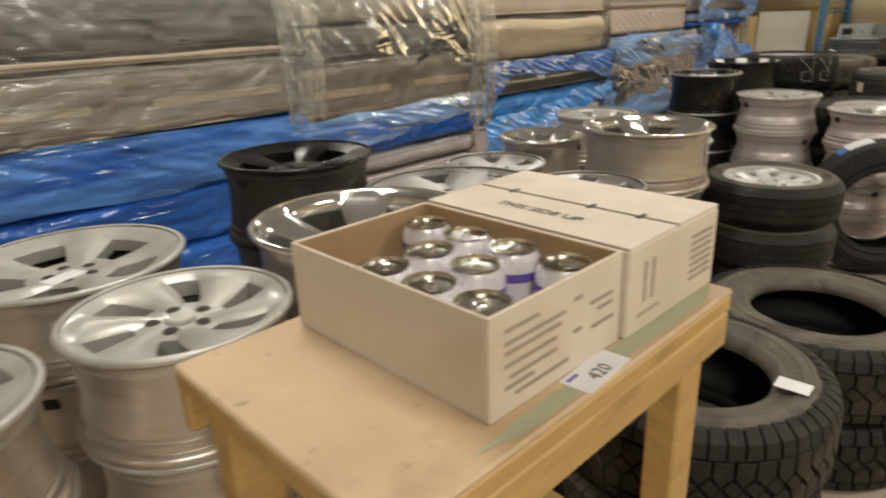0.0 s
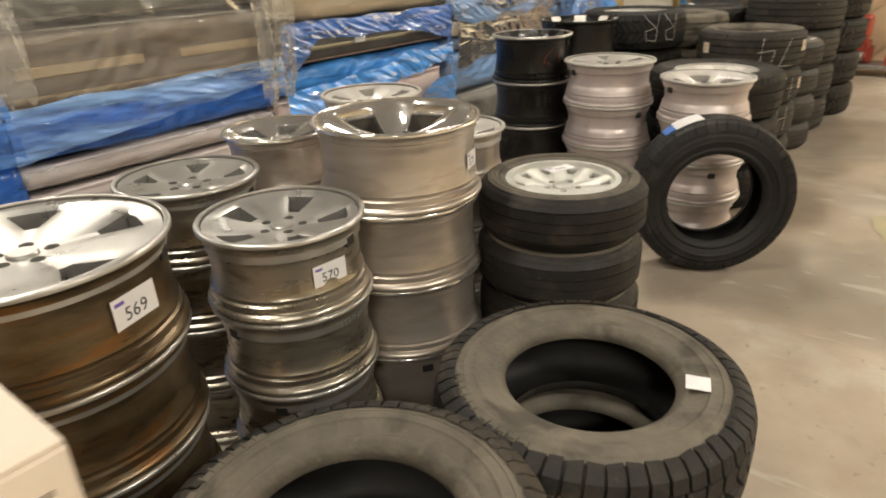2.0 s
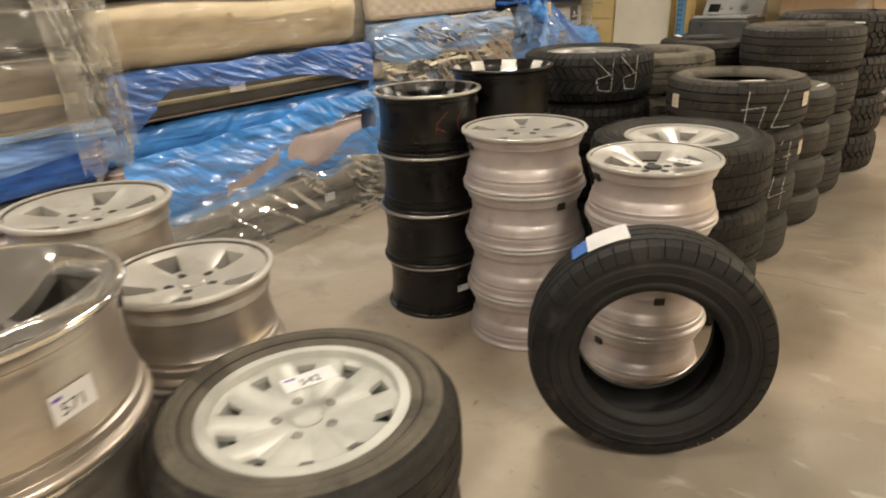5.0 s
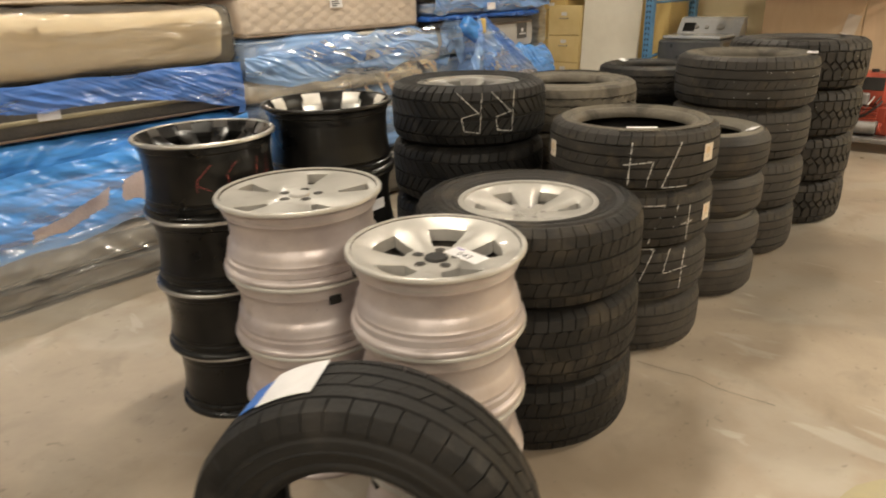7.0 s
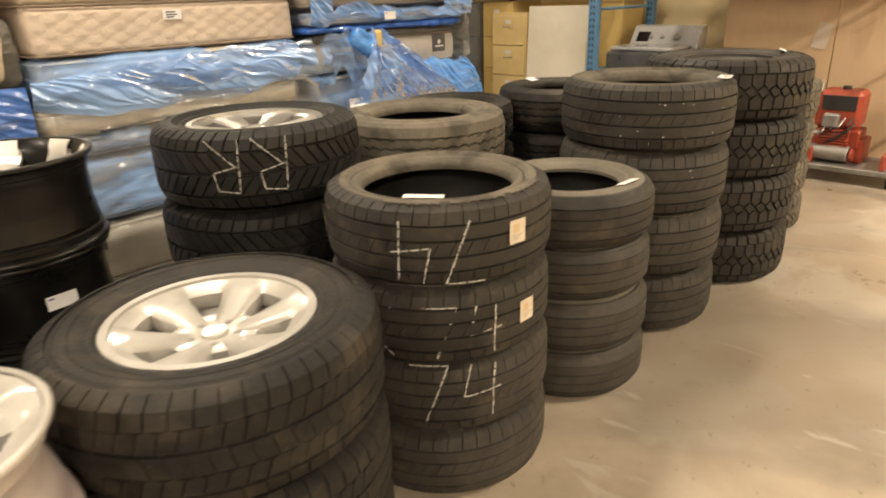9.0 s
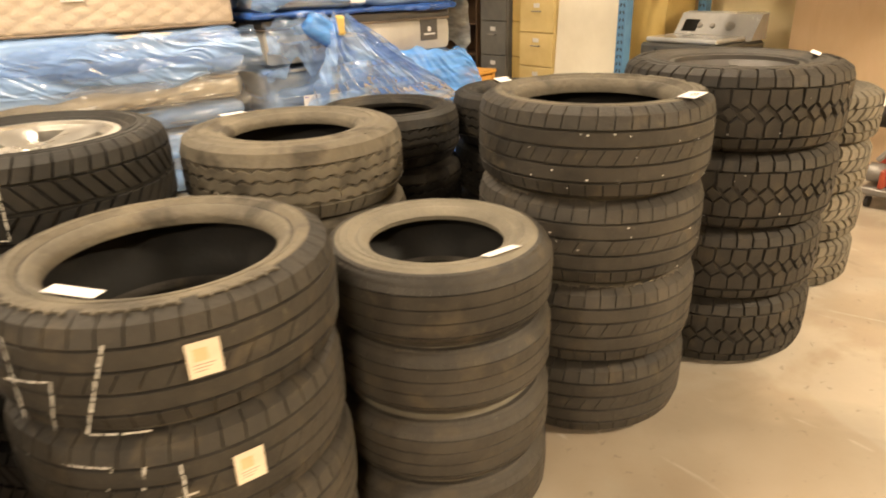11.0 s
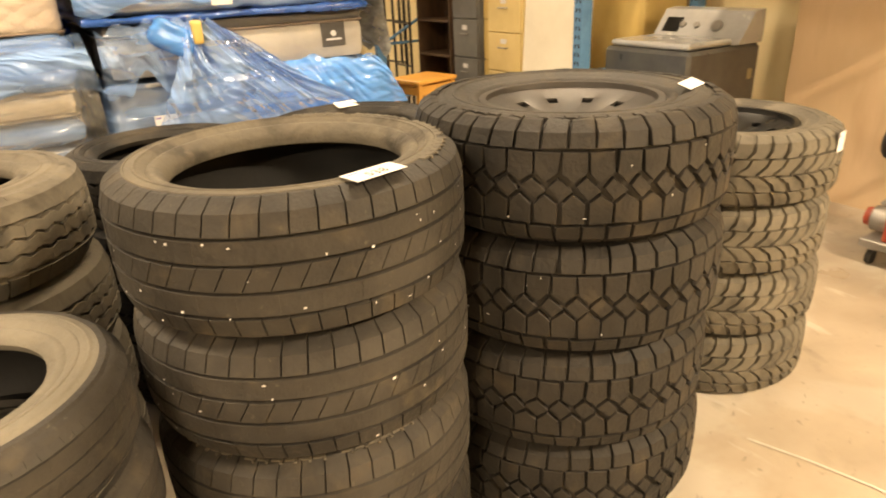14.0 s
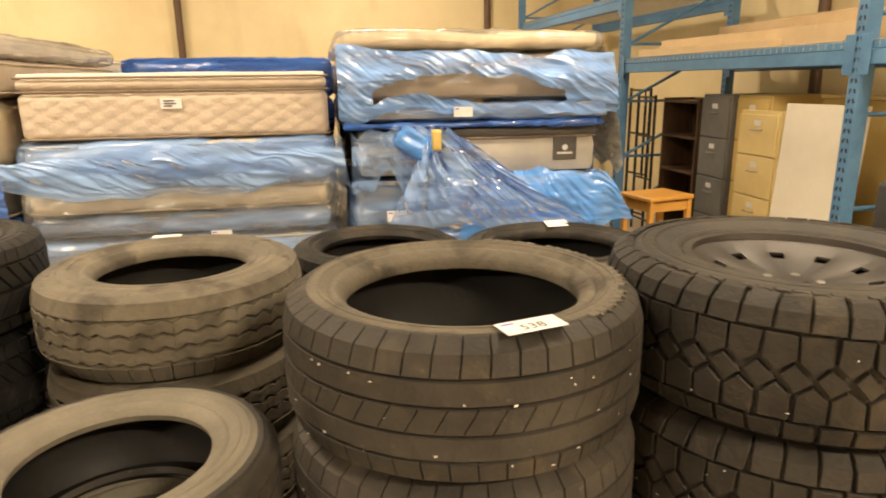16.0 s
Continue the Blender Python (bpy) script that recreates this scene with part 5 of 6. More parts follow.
# ---- cabinets behind the racking ----
def filing_cabinet(x, y, w, h, d, mat, drawers, label):
    """Faces -x."""
    t = thing("filing_cabinet", pose(x, y, 0), label, "filing cabinet", "filing cabinets")
    part("body", box(0.012, d, -w / 2, w / 2, 0, h, 0.004), mat, t)
    dh = (h - 0.06) / drawers
    for i in range(drawers):
        z = 0.04 + i * dh
        dr = part("drawer", box(-0.006, 0.011, -w / 2 + 0.012, w / 2 - 0.012, z + 0.005, z + dh - 0.005, 0.003), mat, t)
        part("handle", tube([(-0.006, -0.05, z + dh * 0.62), (-0.028, -0.045, z + dh * 0.62), (-0.028, 0.045, z + dh * 0.62), (-0.006, 0.05, z + dh * 0.62)], 0.005, 6), IRON, dr)
        part("label_holder", box(-0.009, -0.0062, -0.035, 0.035, z + dh * 0.72, z + dh * 0.84, 0.001), PAPER, dr)
    return t


filing_cabinet(9.98, 4.60, 0.38, 1.32, 0.62, CAB_GREY, 4, "dark grey four-drawer metal filing cabinet")
filing_cabinet(10.02, 4.20, 0.38, 1.32, 0.62, CAB_TAN, 4, "mustard tan metal filing cabinet")
filing_cabinet(9.90, 3.96, 0.42, 1.22, 0.10, CAB_CREAM, 4, "cream metal filing cabinet front")
panel = thing("panel", pose(9.86, 3.40, 0, 0, 3, 0), "plain off-white board leaning against the cabinets", "panel")
part("board", box(0, 0.025, -0.33, 0.33, 0.0, 1.28, 0.003), PANEL_WHITE, panel)
locker = thing("storage_cabinet", pose(10.25, 3.35, 0), "low beige storage cabinet behind the board", "cabinet")
part("body", box(0, 0.4, -0.45, 0.45, 0, 1.30, 0.004), CAB_TAN, locker)
part("top", box(-0.01, 0.41, -0.46, 0.46, 1.302, 1.325, 0.004), CAB_CREAM, locker)

shelf = thing("bookshelf", pose(9.98, 5.12, 0), "dark brown wooden bookshelf with open shelves", "bookshelf")
for y in (-0.28, 0.26):
    part("side_panel", box(0, 0.3, y, y + 0.02, 0, 1.28, 0.002), WOOD_DARK, shelf)
part("back_panel", box(0.29, 0.3, -0.26, 0.26, 0, 1.28, 0.001), WOOD_DARK, shelf)
for i in range(5):
    part("shelf", box(0.004, 0.289, -0.259, 0.259, 0.04 + i * 0.30, 0.06 + i * 0.30, 0.002), WOOD_DARK, shelf)

for k, (px, py, tall) in enumerate(((9.93, 5.62, 1.30), (10.02, 5.92, 1.36))):
    fr = thing("metal_frame", pose(px, py, 0, 0, 0, 8 * k), "dark steel frame standing behind the rack", "frame", "dark frames")
    for y in (-0.16, 0.16):
        part("post", tube([(0, y, 0), (0, y, tall)], 0.014, 8), STEEL_BLACK, fr)
    for z in (0.12, 0.52, 0.92, tall - 0.02):
        part("crossbar", tube([(0, -0.16, z), (0, 0.16, z)], 0.010, 8), STEEL_BLACK, fr)
    part("back_bar", tube([(0.02, -0.05, 0.52), (0.02, -0.05, tall - 0.02)], 0.008, 6), STEEL_BLACK, fr)
    part("back_bar", tube([(0.02, 0.05, 0.52), (0.02, 0.05, tall - 0.02)], 0.008, 6), STEEL_BLACK, fr)

stool = thing("stool", pose(9.30, 4.20, 0, 0, 0, 12), "small orange-brown wooden stool", "stool")
part("seat", box(-0.2, 0.2, -0.17, 0.17, 0.60, 0.63, 0.006), WOOD_ORANGE, stool)
for x in (-0.17, 0.17):
    for y in (-0.14, 0.14):
        part("leg", box(x - 0.02, x + 0.02, y - 0.02, y + 0.02, 0, 0.599, 0.004), WOOD_ORANGE, stool)
for y in (-0.14, 0.14):
    part("rail", box(-0.149, 0.149, y - 0.012, y + 0.012, 0.52, 0.585, 0.003), WOOD_ORANGE, stool)
    part("rail", box(-0.149, 0.149, y - 0.012, y + 0.012, 0.18, 0.22, 0.003), WOOD_ORANGE, stool)
for x in (-0.17, 0.17):
    part("rail", box(x - 0.012, x + 0.012, -0.119, 0.119, 0.52, 0.585, 0.003), WOOD_ORANGE, stool)

# ---- washing machine, board, red machine ----
wash = thing("washing_machine", pose(9.78, 2.17, 0), "grey top-loading washing machine with a silver lid", "washing machine")
part("body", box(0, 0.64, 0, 0.63, 0.02, 0.90, 0.02), WASHER_GREY, wash)
part("lid", box(0.02, 0.41, 0.03, 0.60, 0.905, 0.94, 0.012), WASHER_LID, wash, "silver lid")
v = [(0.42, 0.0, 0.905), (0.42, 0.63, 0.905), (0.55, 0.63, 1.08), (0.55, 0.0, 1.08), (0.64, 0.63, 1.09), (0.64, 0.0, 1.09), (0.64, 0.63, 0.905), (0.64, 0.0, 0.905)]
panel_ob = part("control_panel", (v, [(0, 1, 2, 3), (3, 2, 4, 5), (5, 4, 6, 7), (1, 0, 7, 6), (0, 3, 5, 7), (1, 6, 4, 2)]), WASHER_LID, wash, "silver sloping control panel")
slope = math.degrees(math.atan2(0.13, 0.175))
for y, r in ((0.2, 0.035), (0.34, 0.02), (0.44, 0.02)):
    part("dial", disc(r, 0, 0.015, seg=20), IRON, panel_ob, at=pose(0.485, y, 0.993, 0, slope - 90, 0))
part("display", box(-0.05, 0.05, -0.06, 0.06, 0, 0.004, 0.001), BLACK_PAINT, panel_ob, at=pose(0.485, 0.52, 0.993, 0, slope - 90, 0))
part("sticker", box(0.54, 0.58, -0.0015, -0.0003, 0.70, 0.76, 0), YELLOW_PATCH, wash, "yellow sticker")
for x in (0.06, 0.58):
    for y in (0.06, 0.57):
        part("foot", disc(0.025, 0, 0.02, x, y, 12), DARK_HOLE, wash)

for i, (ya, yb) in enumerate(((0.30, 1.20), (1.21, 2.08))):
    bd = thing("board_panel", pose(10.60, 0, 0, 0, 0, 0), "large plain brown board standing against the rack", "board", "brown boards")
    part("sheet", box(0, 0.02, ya, yb, 0, 1.38, 0.002), BOARD, bd)
note = thing("paper_note", pose(10.594, 1.30, 1.0, 12, 0, 0), "pale paper note stuck on the brown board", "paper")
part("sheet", box(-0.002, 0.0, -0.055, 0.055, -0.10, 0.10, 0), CARTON, note)

mach = thing("floor_machine", pose(9.98, 0.84, 0), "red floor-grinding machine with engine standing on a dolly", "machine")
part("platform", box(-0.12, 0.36, -0.34, 0.34, 0.085, 0.125, 0.006), IRON, mach, "grey dolly platform")
for x in (-0.08, 0.30):
    for y in (-0.29, 0.29):
        part("castor", moved(disc(0.035, -0.012, 0.012, seg=16), pose(x, y, 0.036, 90, 0, 0)), DARK_HOLE, mach)
        part("castor_fork", box(x - 0.012, x + 0.012, y - 0.016, y + 0.016, 0.07, 0.086, 0.001), IRON, mach)
part("roller", moved(disc(0.06, -0.17, 0.17, seg=24, bevel=0.006), pose(0.0, 0.05, 0.20, 90, 0, 0)), IRON, mach, at=pose(0, 0.12, 0))
part("frame_arm", box(-0.10, 0.22, 0.225, 0.255, 0.126, 0.24, 0.006), RED_PAINT, mach)
part("frame_arm", box(-0.10, 0.22, -0.255, -0.225, 0.126, 0.24, 0.006), RED_PAINT, mach)
part("base", box(0.06, 0.30, -0.20, 0.20, 0.126, 0.30, 0.01), RED_PAINT, mach, at=pose(0, 0.12, 0))
part("body", join(box(0.04, 0.30, -0.14, 0.16, 0.44, 0.72, 0.03), box(0.05, 0.28, -0.16, 0.14, 0.301, 0.438, 0.01)), RED_PAINT, mach, at=pose(0, 0.12, -0.07))
for i in range(6):
    part("engine_fin", box(-0.02, 0.038, -0.10, 0.10, 0.32 + i * 0.022, 0.332 + i * 0.022, 0.002), RED_PAINT, mach, at=pose(0, 0.12, -0.07))
part("motor", moved(disc(0.085, 0, 0.14, seg=28, bevel=0.012), pose(0.16, 0.165, 0.60, -90, 0, 0)), DARK_HOLE, mach, "black cylinder", at=pose(0, 0.12, -0.07))
part("hose", tube([(0.0, -0.12, 0.50), (-0.06, -0.10, 0.46), (-0.05, -0.02, 0.38), (0.0, 0.06, 0.34)], 0.010), DARK_HOLE, mach, at=pose(0, 0.12, -0.07))
part("carburettor", box(-0.035, 0.035, -0.02, 0.09, 0.46, 0.56, 0.012), IRON, mach, at=pose(0, 0.12, -0.07))
part("cover_plate", box(0.028, 0.0385, -0.11, 0.12, 0.58, 0.69, 0.004), DARK_HOLE, mach, at=pose(0, 0.12, -0.07))
part("belt_guard", moved(disc(0.15, -0.03, 0.03, seg=32, bevel=0.01), pose(0.16, -0.27, 0.44, 90, 0, 0)), RED_PAINT, mach, "red round belt guard")
part("roller_bracket", moved(disc(0.045, -0.012, 0.012, seg=18), pose(0.0, 0.362, 0.20, 90, 0, 0)), RED_PAINT, mach)
part("roller_bracket", moved(disc(0.045, -0.012, 0.012, seg=18), pose(0.0, -0.02, 0.20, 90, 0, 0)), RED_PAINT, mach)
for k in range(4):
    part("fuel_line", tube([(0.03, -0.10 + 0.05 * k, 0.53), (-0.045, -0.08 + 0.05 * k, 0.49 - 0.02 * k), (-0.03, -0.05 + 0.05 * k, 0.40)], 0.007, 6), IRON if k % 2 else DARK_HOLE, mach, at=pose(0, 0.12, -0.07))
part("exhaust", tube([(0.0, 0.10, 0.42), (-0.06, 0.13, 0.42), (-0.06, 0.17, 0.36)], 0.018, 10), IRON, mach, at=pose(0, 0.12, -0.07))
part("fuel_cap", disc(0.03, 0.72, 0.745, 0.17, 0.0, 20), DARK_HOLE, mach, at=pose(0, 0.12, -0.07))

pallet = thing("small_engine", pose(9.85, 0.02, 0), "small rusty red engine standing on the floor by the rack", "engine")
part("block", box(-0.14, 0.14, -0.12, 0.10, 0.06, 0.22, 0.02), BRICKRED, pallet)
part("cylinder", moved(disc(0.07, 0, 0.16, seg=18, bevel=0.01), pose(0.0, 0.0, 0.20, 15, 10, 0)), BRICKRED, pallet)
part("base", box(-0.17, 0.17, -0.14, 0.12, 0.0, 0.058, 0.01), IRON, pallet)

# ---- table and cartons ----
tx0, tx1, ty0, ty1, tz = 0.30, 1.127, 0.41, 0.93, 0.945
table = thing("table", pose(0, 0, 0), "yellow wooden work table with a stained worn top", "table")
part("tabletop", box(tx0, tx1, ty0, ty1, tz - 0.012, tz, 0.004), WOOD_TOP, table, "worn stained wooden top")
part("top_frame", box(tx0 + 0.001, tx1 - 0.001, ty0 + 0.001, ty1 - 0.001, tz - 0.045, tz - 0.0125, 0.004), WOOD, table)
for y in (ty0 + 0.002, ty1 - 0.027):
    part("apron", box(tx0 + 0.002, tx1 - 0.002, y, y + 0.025, tz - 0.115, tz - 0.0455, 0.004), WOOD, table)
for x in (tx0 + 0.03, tx1 - 0.115):
    for y in (ty0 + 0.029, ty1 - 0.094):
        part("leg", box(x, x + 0.085, y, y + 0.065, 0, tz - 0.0455, 0.005), WOOD, table)
for px, py, rx, ry, sd in ((tx0 + 0.60, ty0 + 0.032, 0.20, 0.020, 4.0), (tx0 + 0.30, ty0 + 0.024, 0.13, 0.014, 6.0)):
    part("paint_smear", uneven_patch(rx, ry, sd), GREEN_STAIN, table, "faded green paint smear", at=pose(px, py, tz + 0.0008))
part("lower_shelf", box(tx0 + 0.117, tx1 - 0.117, ty0 + 0.04, ty1 - 0.04, 0.36, 0.385, 0.004), WOOD, table)

cz = tz + 0.001
bx0, bx1, by0, by1, bh = 0.512, 0.816, 0.462, 0.895, 0.150
crate = thing("open_carton", pose(0, 0, 0), "open whitish cardboard carton full of drink cans", "box")
for g in (box(bx0, bx1, by0, by0 + 0.005, cz, cz + bh, 0.001), box(bx0, bx1, by1 - 0.005, by1, cz, cz + bh, 0.001), box(bx0, bx0 + 0.005, by0 + 0.0055, by1 - 0.0055, cz, cz + bh, 0.001), box(bx1 - 0.005, bx1, by0 + 0.0055, by1 - 0.0055, cz, cz + bh, 0.001)):
    part("side", g, CARTON, crate)
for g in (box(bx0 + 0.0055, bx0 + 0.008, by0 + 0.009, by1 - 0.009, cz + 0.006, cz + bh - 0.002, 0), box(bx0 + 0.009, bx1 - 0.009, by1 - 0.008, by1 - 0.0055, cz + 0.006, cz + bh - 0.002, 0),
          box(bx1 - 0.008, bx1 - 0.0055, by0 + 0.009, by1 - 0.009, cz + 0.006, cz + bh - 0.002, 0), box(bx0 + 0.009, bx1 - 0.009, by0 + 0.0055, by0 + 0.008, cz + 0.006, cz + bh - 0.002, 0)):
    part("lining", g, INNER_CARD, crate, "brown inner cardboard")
part("bottom", box(bx0 + 0.0055, bx1 - 0.0055, by0 + 0.0055, by1 - 0.0055, cz, cz + 0.005, 0), CARDBOARD, crate)
for o, z, w in ((0, 0.118, 0.07), (0, 0.100, 0.13), (0.0, 0.086, 0.12), (0.01, 0.05, 0.10), (0.0, 0.036, 0.06), (0.0, 0.068, 0.11), (0.02, 0.022, 0.12), (0.15, 0.11, 0.02), (0.15, 0.06, 0.02), (0.19, 0.09, 0.06), (0.21, 0.075, 0.04), (0.195, 0.05, 0.06)):
    part("print_line", box(bx0 + 0.03 + o, bx0 + 0.03 + o + w, by0 - 0.0009, by0 - 0.0003, cz + z, cz + z + 0.006, 0), F_BROWN, crate)

lid_box = thing("carton", pose(0, 0, 0), "closed whitish cardboard carton with a dark open seam", "box")
cx0, cx1 = 0.821, 1.124
part("body", box(cx0, cx1, by0 - 0.01, by1, cz, cz + bh - 0.002, 0.003), CARTON, lid_box)
seam = cx0 + 0.152
part("flap", box(cx0 + 0.001, seam - 0.004, by0 - 0.009, by1 - 0.001, cz + bh - 0.0015, cz + bh + 0.003, 0.001), CARTON, lid_box)
part("flap", box(seam + 0.004, cx1 - 0.001, by0 - 0.009, by1 - 0.001, cz + bh - 0.0015, cz + bh + 0.004, 0.001), CARTON, lid_box)
part("seam", box(seam - 0.0035, seam + 0.0035, by0 - 0.008, by1 - 0.002, cz + bh - 0.0015, cz + bh + 0.0005, 0), INK, lid_box)
for y in (0.52, 0.62, 0.80):
    part("clip_mark", box(seam - 0.014, seam + 0.014, y - 0.004, y + 0.004, cz + bh + 0.004, cz + bh + 0.005, 0), INK, lid_box)
part("lettering", slab(words("THIS SIDE UP", 0.032)), INK, lid_box, at=pose(cx0 + 0.072, 0.68, cz + bh + 0.0033, 0, 0, -90))
for x0, x1, z0, z1 in [(0.045, 0.055, 0.05, 0.12), (0.07, 0.08, 0.05, 0.12), (0.03, 0.10, 0.028, 0.034)] + [(0.205, 0.285, 0.035 + i * 0.013, 0.041 + i * 0.013) for i in range(7)]:
    part("print_line", box(cx0 + x0, cx0 + x1, by0 - 0.0109, by0 - 0.0103, cz + z0, cz + z1, 0), F_BROWN, lid_box)


def drink_can(at):
    t = thing("drink_can", at, "silver-topped white and purple drink can in the carton", "can", "cans in the carton")
    r, h = 0.045, 0.130
    part("wall", revolve([(r - 0.006, 0.0), (r, 0.006), (r, h - 0.018), (r - 0.007, h - 0.004)], 28, False), CAN_SIDE, t)
    part("band", revolve([(r + 0.0004, 0.082), (r + 0.0004, 0.097)], 28, False), INK_PURPLE, t, "purple band")
    v, f = revolve([(r - 0.0065, h - 0.004), (r - 0.005, h), (r - 0.0075, h), (r - 0.009, h - 0.006), (0.012, h - 0.005)], 28, False)
    f.append(tuple(5 * i + 4 for i in range(28)))
    part("lid", (v, f), CAN_TOP, t, "shiny aluminium lid")
    part("ring_pull", tube([(0.012 * math.cos(a) - 0.004, 0.008 * math.sin(a), h - 0.003) for a in [k * math.pi / 6 for k in range(12)]], 0.0016, 5, True), CAN_TOP, t)
    return t


first_can = drink_can(pose(bx0 + 0.057, by0 + 0.06, cz + 0.006))
for i in range(3):
    for j in range(4):
        if (i, j) not in ((0, 0), (0, 3), (1, 0), (1, 3)):
            copy_thing(first_can, pose(bx0 + 0.057 + i * 0.095 + 0.001 * math.sin(j * 3), by0 + 0.06 + j * 0.102 + 0.004 * math.sin(i * 4), cz + 0.006, 0, 0, 40 * i + 70 * j))


# ---- tags and chalk ----
def tag(at, text, w=0.085, h=0.055, label="white paper lot tag with a black number", bars=True, paper=None):
    t = thing("lot_tag", at, label, "tag", "lot tags")
    part("paper", box(-w / 2, w / 2, -h / 2, h / 2, 0, 0.0008, 0), paper or PAPER, t)
    if paper:
        part("print_block", box(-w * 0.30, w * 0.12, -h * 0.05, h * 0.32, 0.0009, 0.0012, 0), CARDBOARD, t)
        for k in range(3):
            part("print_line", box(-w * 0.34, w * (0.30 - 0.12 * k), -h * (0.16 + 0.09 * k), -h * (0.13 + 0.09 * k), 0.0009, 0.0012, 0), F_BROWN, t)
    if text:
        part("number", slab(words(text, h * 0.62), 0.0003), INK, t, at=pose(0, -h * 0.14, 0.001))
    if bars:
        part("print", box(-w * 0.44, -w * 0.22, h * 0.24, h * 0.36, 0.0009, 0.0012, 0), INK_PURPLE, t)
    return t


def tag_on_side(x, y, R, z, deg, text, w=0.085, h=0.055, lean=0.0, label="white paper lot tag with a black number", paper=None):
    """A tag on the side of a round thing at x, y."""
    a = radians(deg)
    return tag(pose(x + R * math.cos(a), y + R * math.sin(a), z, 90 + lean, 0, deg + 90), text, w, h, label, paper=paper, bars=not paper)


def tag_on_top(x, y, r, z, deg, turn, text="", w=0.10, h=0.05, lift=0.0, tilt=0.0, label="white paper tag lying on a tyre"):
    a = radians(deg)
    return tag(pose(x + r * math.cos(a), y + r * math.sin(a), z + 0.002 + lift, tilt, 0, turn), text, w, h, label, bars=bool(text))


tag_on_side(1.419, 1.420, 0.268, 0.813, -72, "569", 0.11, 0.065)
tag_on_side(1.955, 1.270, 0.190, 0.728, -97, "570", 0.095, 0.055)
tag_on_side(2.489, 1.335, 0.244, 0.849, -73, "571", 0.075, 0.05)
tag_on_top(0.39, 1.82, 0.15, 0.875, 250, 20, "", 0.09, 0.05)
tag(pose(0.715, 0.437, tz + 0.001, 0, 0, 4), "420", 0.12, 0.05)
tag_on_top(7.139, 1.111, 0.308, 1.062, -81.2, 13, "538", 0.11, 0.05)
tag_on_top(7.858, 1.047, 0.286, 1.085, -40.9, 19, "", 0.10, 0.035, 0.01, 20)
tag_on_side(8.663, 1.139, 0.342, 0.854, -80, "", 0.05, 0.06)
tag_on_top(6.468, 1.052, 0.215, 0.778, -87.3, -2, "", 0.10, 0.035, 0.004, -12)
tag_on_top(5.799, 1.100, 0.223, 0.915, -146.2, -56, "", 0.11, 0.03)
tag_on_top(6.436, 1.795, 0.316, 0.955, 104.3, 0, "", 0.09, 0.04)
tag_on_top(7.649, 1.899, 0.249, 0.915, 70.3, 5, "", 0.09, 0.05, 0.004, 15)
tag_on_top(2.865, 0.946, 0.053, 0.742, 39.7, -20, "542", 0.10, 0.045)
tag_on_top(2.244, 0.536, 0.249, 0.489, -72.0, 18, "", 0.055, 0.055)
tag_on_top(1.536, 0.646, 0.253, 0.542, -85.7, 4, "", 0.055, 0.08)
for z, deg in ((0.828, -99), (0.587, -92), (0.813, -218)):
    tag_on_side(5.799, 1.100, 0.335, z, deg, "", 0.055, 0.065, label="pale paper label stuck on a tyre tread", paper=PAPER_CREAM)


STROKES = {
    "7": [[(0, 1), (0.62, 1)], [(0.62, 1), (0.25, 0)]],
    "4": [[(0.12, 1), (0, 0.42)], [(0, 0.42), (0.62, 0.50)], [(0.50, 0.95), (0.46, 0)]],
    "R": [[(0, 0), (0.05, 1)], [(0.05, 1), (0.45, 0.95)], [(0.45, 0.95), (0.50, 0.62)], [(0.50, 0.62), (0.05, 0.5)], [(0.1, 0.5), (0.62, 0)]],
    "6": [[(0.5, 1), (0.1, 0.6)], [(0.1, 0.6), (0.05, 0.2)], [(0.05, 0.2), (0.3, 0)], [(0.3, 0), (0.5, 0.25)], [(0.5, 0.25), (0.1, 0.45)]],
    "0": [[(0.3, 1), (0.02, 0.7)], [(0.02, 0.7), (0.05, 0.2)], [(0.05, 0.2), (0.3, 0)]],
}


def chalk(text, size, x, y, R, z, deg, mat=CHALK, label="hand-drawn chalk mark on the rubber", flip=False, width=0.0036):
    """Broken chalk strokes bent round an upright cylinder."""
    v, f = [], []
    rnd = random.Random(len(text) + int(deg))
    n = len(text)
    for c, ch in enumerate(text):
        off = (c - (n - 1) / 2) * 0.85 - 0.3
        for (ax, ay), (bx, by) in STROKES[ch]:
            length = math.hypot(bx - ax, by - ay) * size
            k = max(1, round(length / 0.024))
            for i in range(k):
                u0, u1 = (i + 0.08) / k, (i + rnd.uniform(0.84, 1.0)) / k
                dx, dy = (bx - ax), (by - ay)
                m = math.hypot(dx, dy)
                px, py = -dy / m * width / size / 2, dx / m * width / size / 2
                o = len(v)
                for u, s in ((u0, 1), (u1, 1), (u1, -1), (u0, -1)):
                    a, b = (ax + dx * u + px * s + off + 0.01 * rnd.uniform(-1, 1)) * size, (ay + dy * u + py * s - 0.5) * size
                    if flip:
                        a, b = -a, -b
                    t = radians(deg) + a / R
                    v.append((x + (R + 0.0025) * math.cos(t), y + (R + 0.0025) * math.sin(t), z + b))
                f.append((o, o + 1, o + 2, o + 3))
    ob = new("chalk_mark", mesh_of("chalk_mark", (v, f), mat))
    return tagged(ob, label, "chalk mark", "chalk marks", "stuff")


chalk("74", 0.17, 5.799, 1.100, 0.333, 0.8, -137, label="chalk number 74 upside down on a tyre tread", flip=True)
chalk("074", 0.15, 5.799, 1.100, 0.333, 0.57, -138, label="smudged chalk number on a tyre tread")
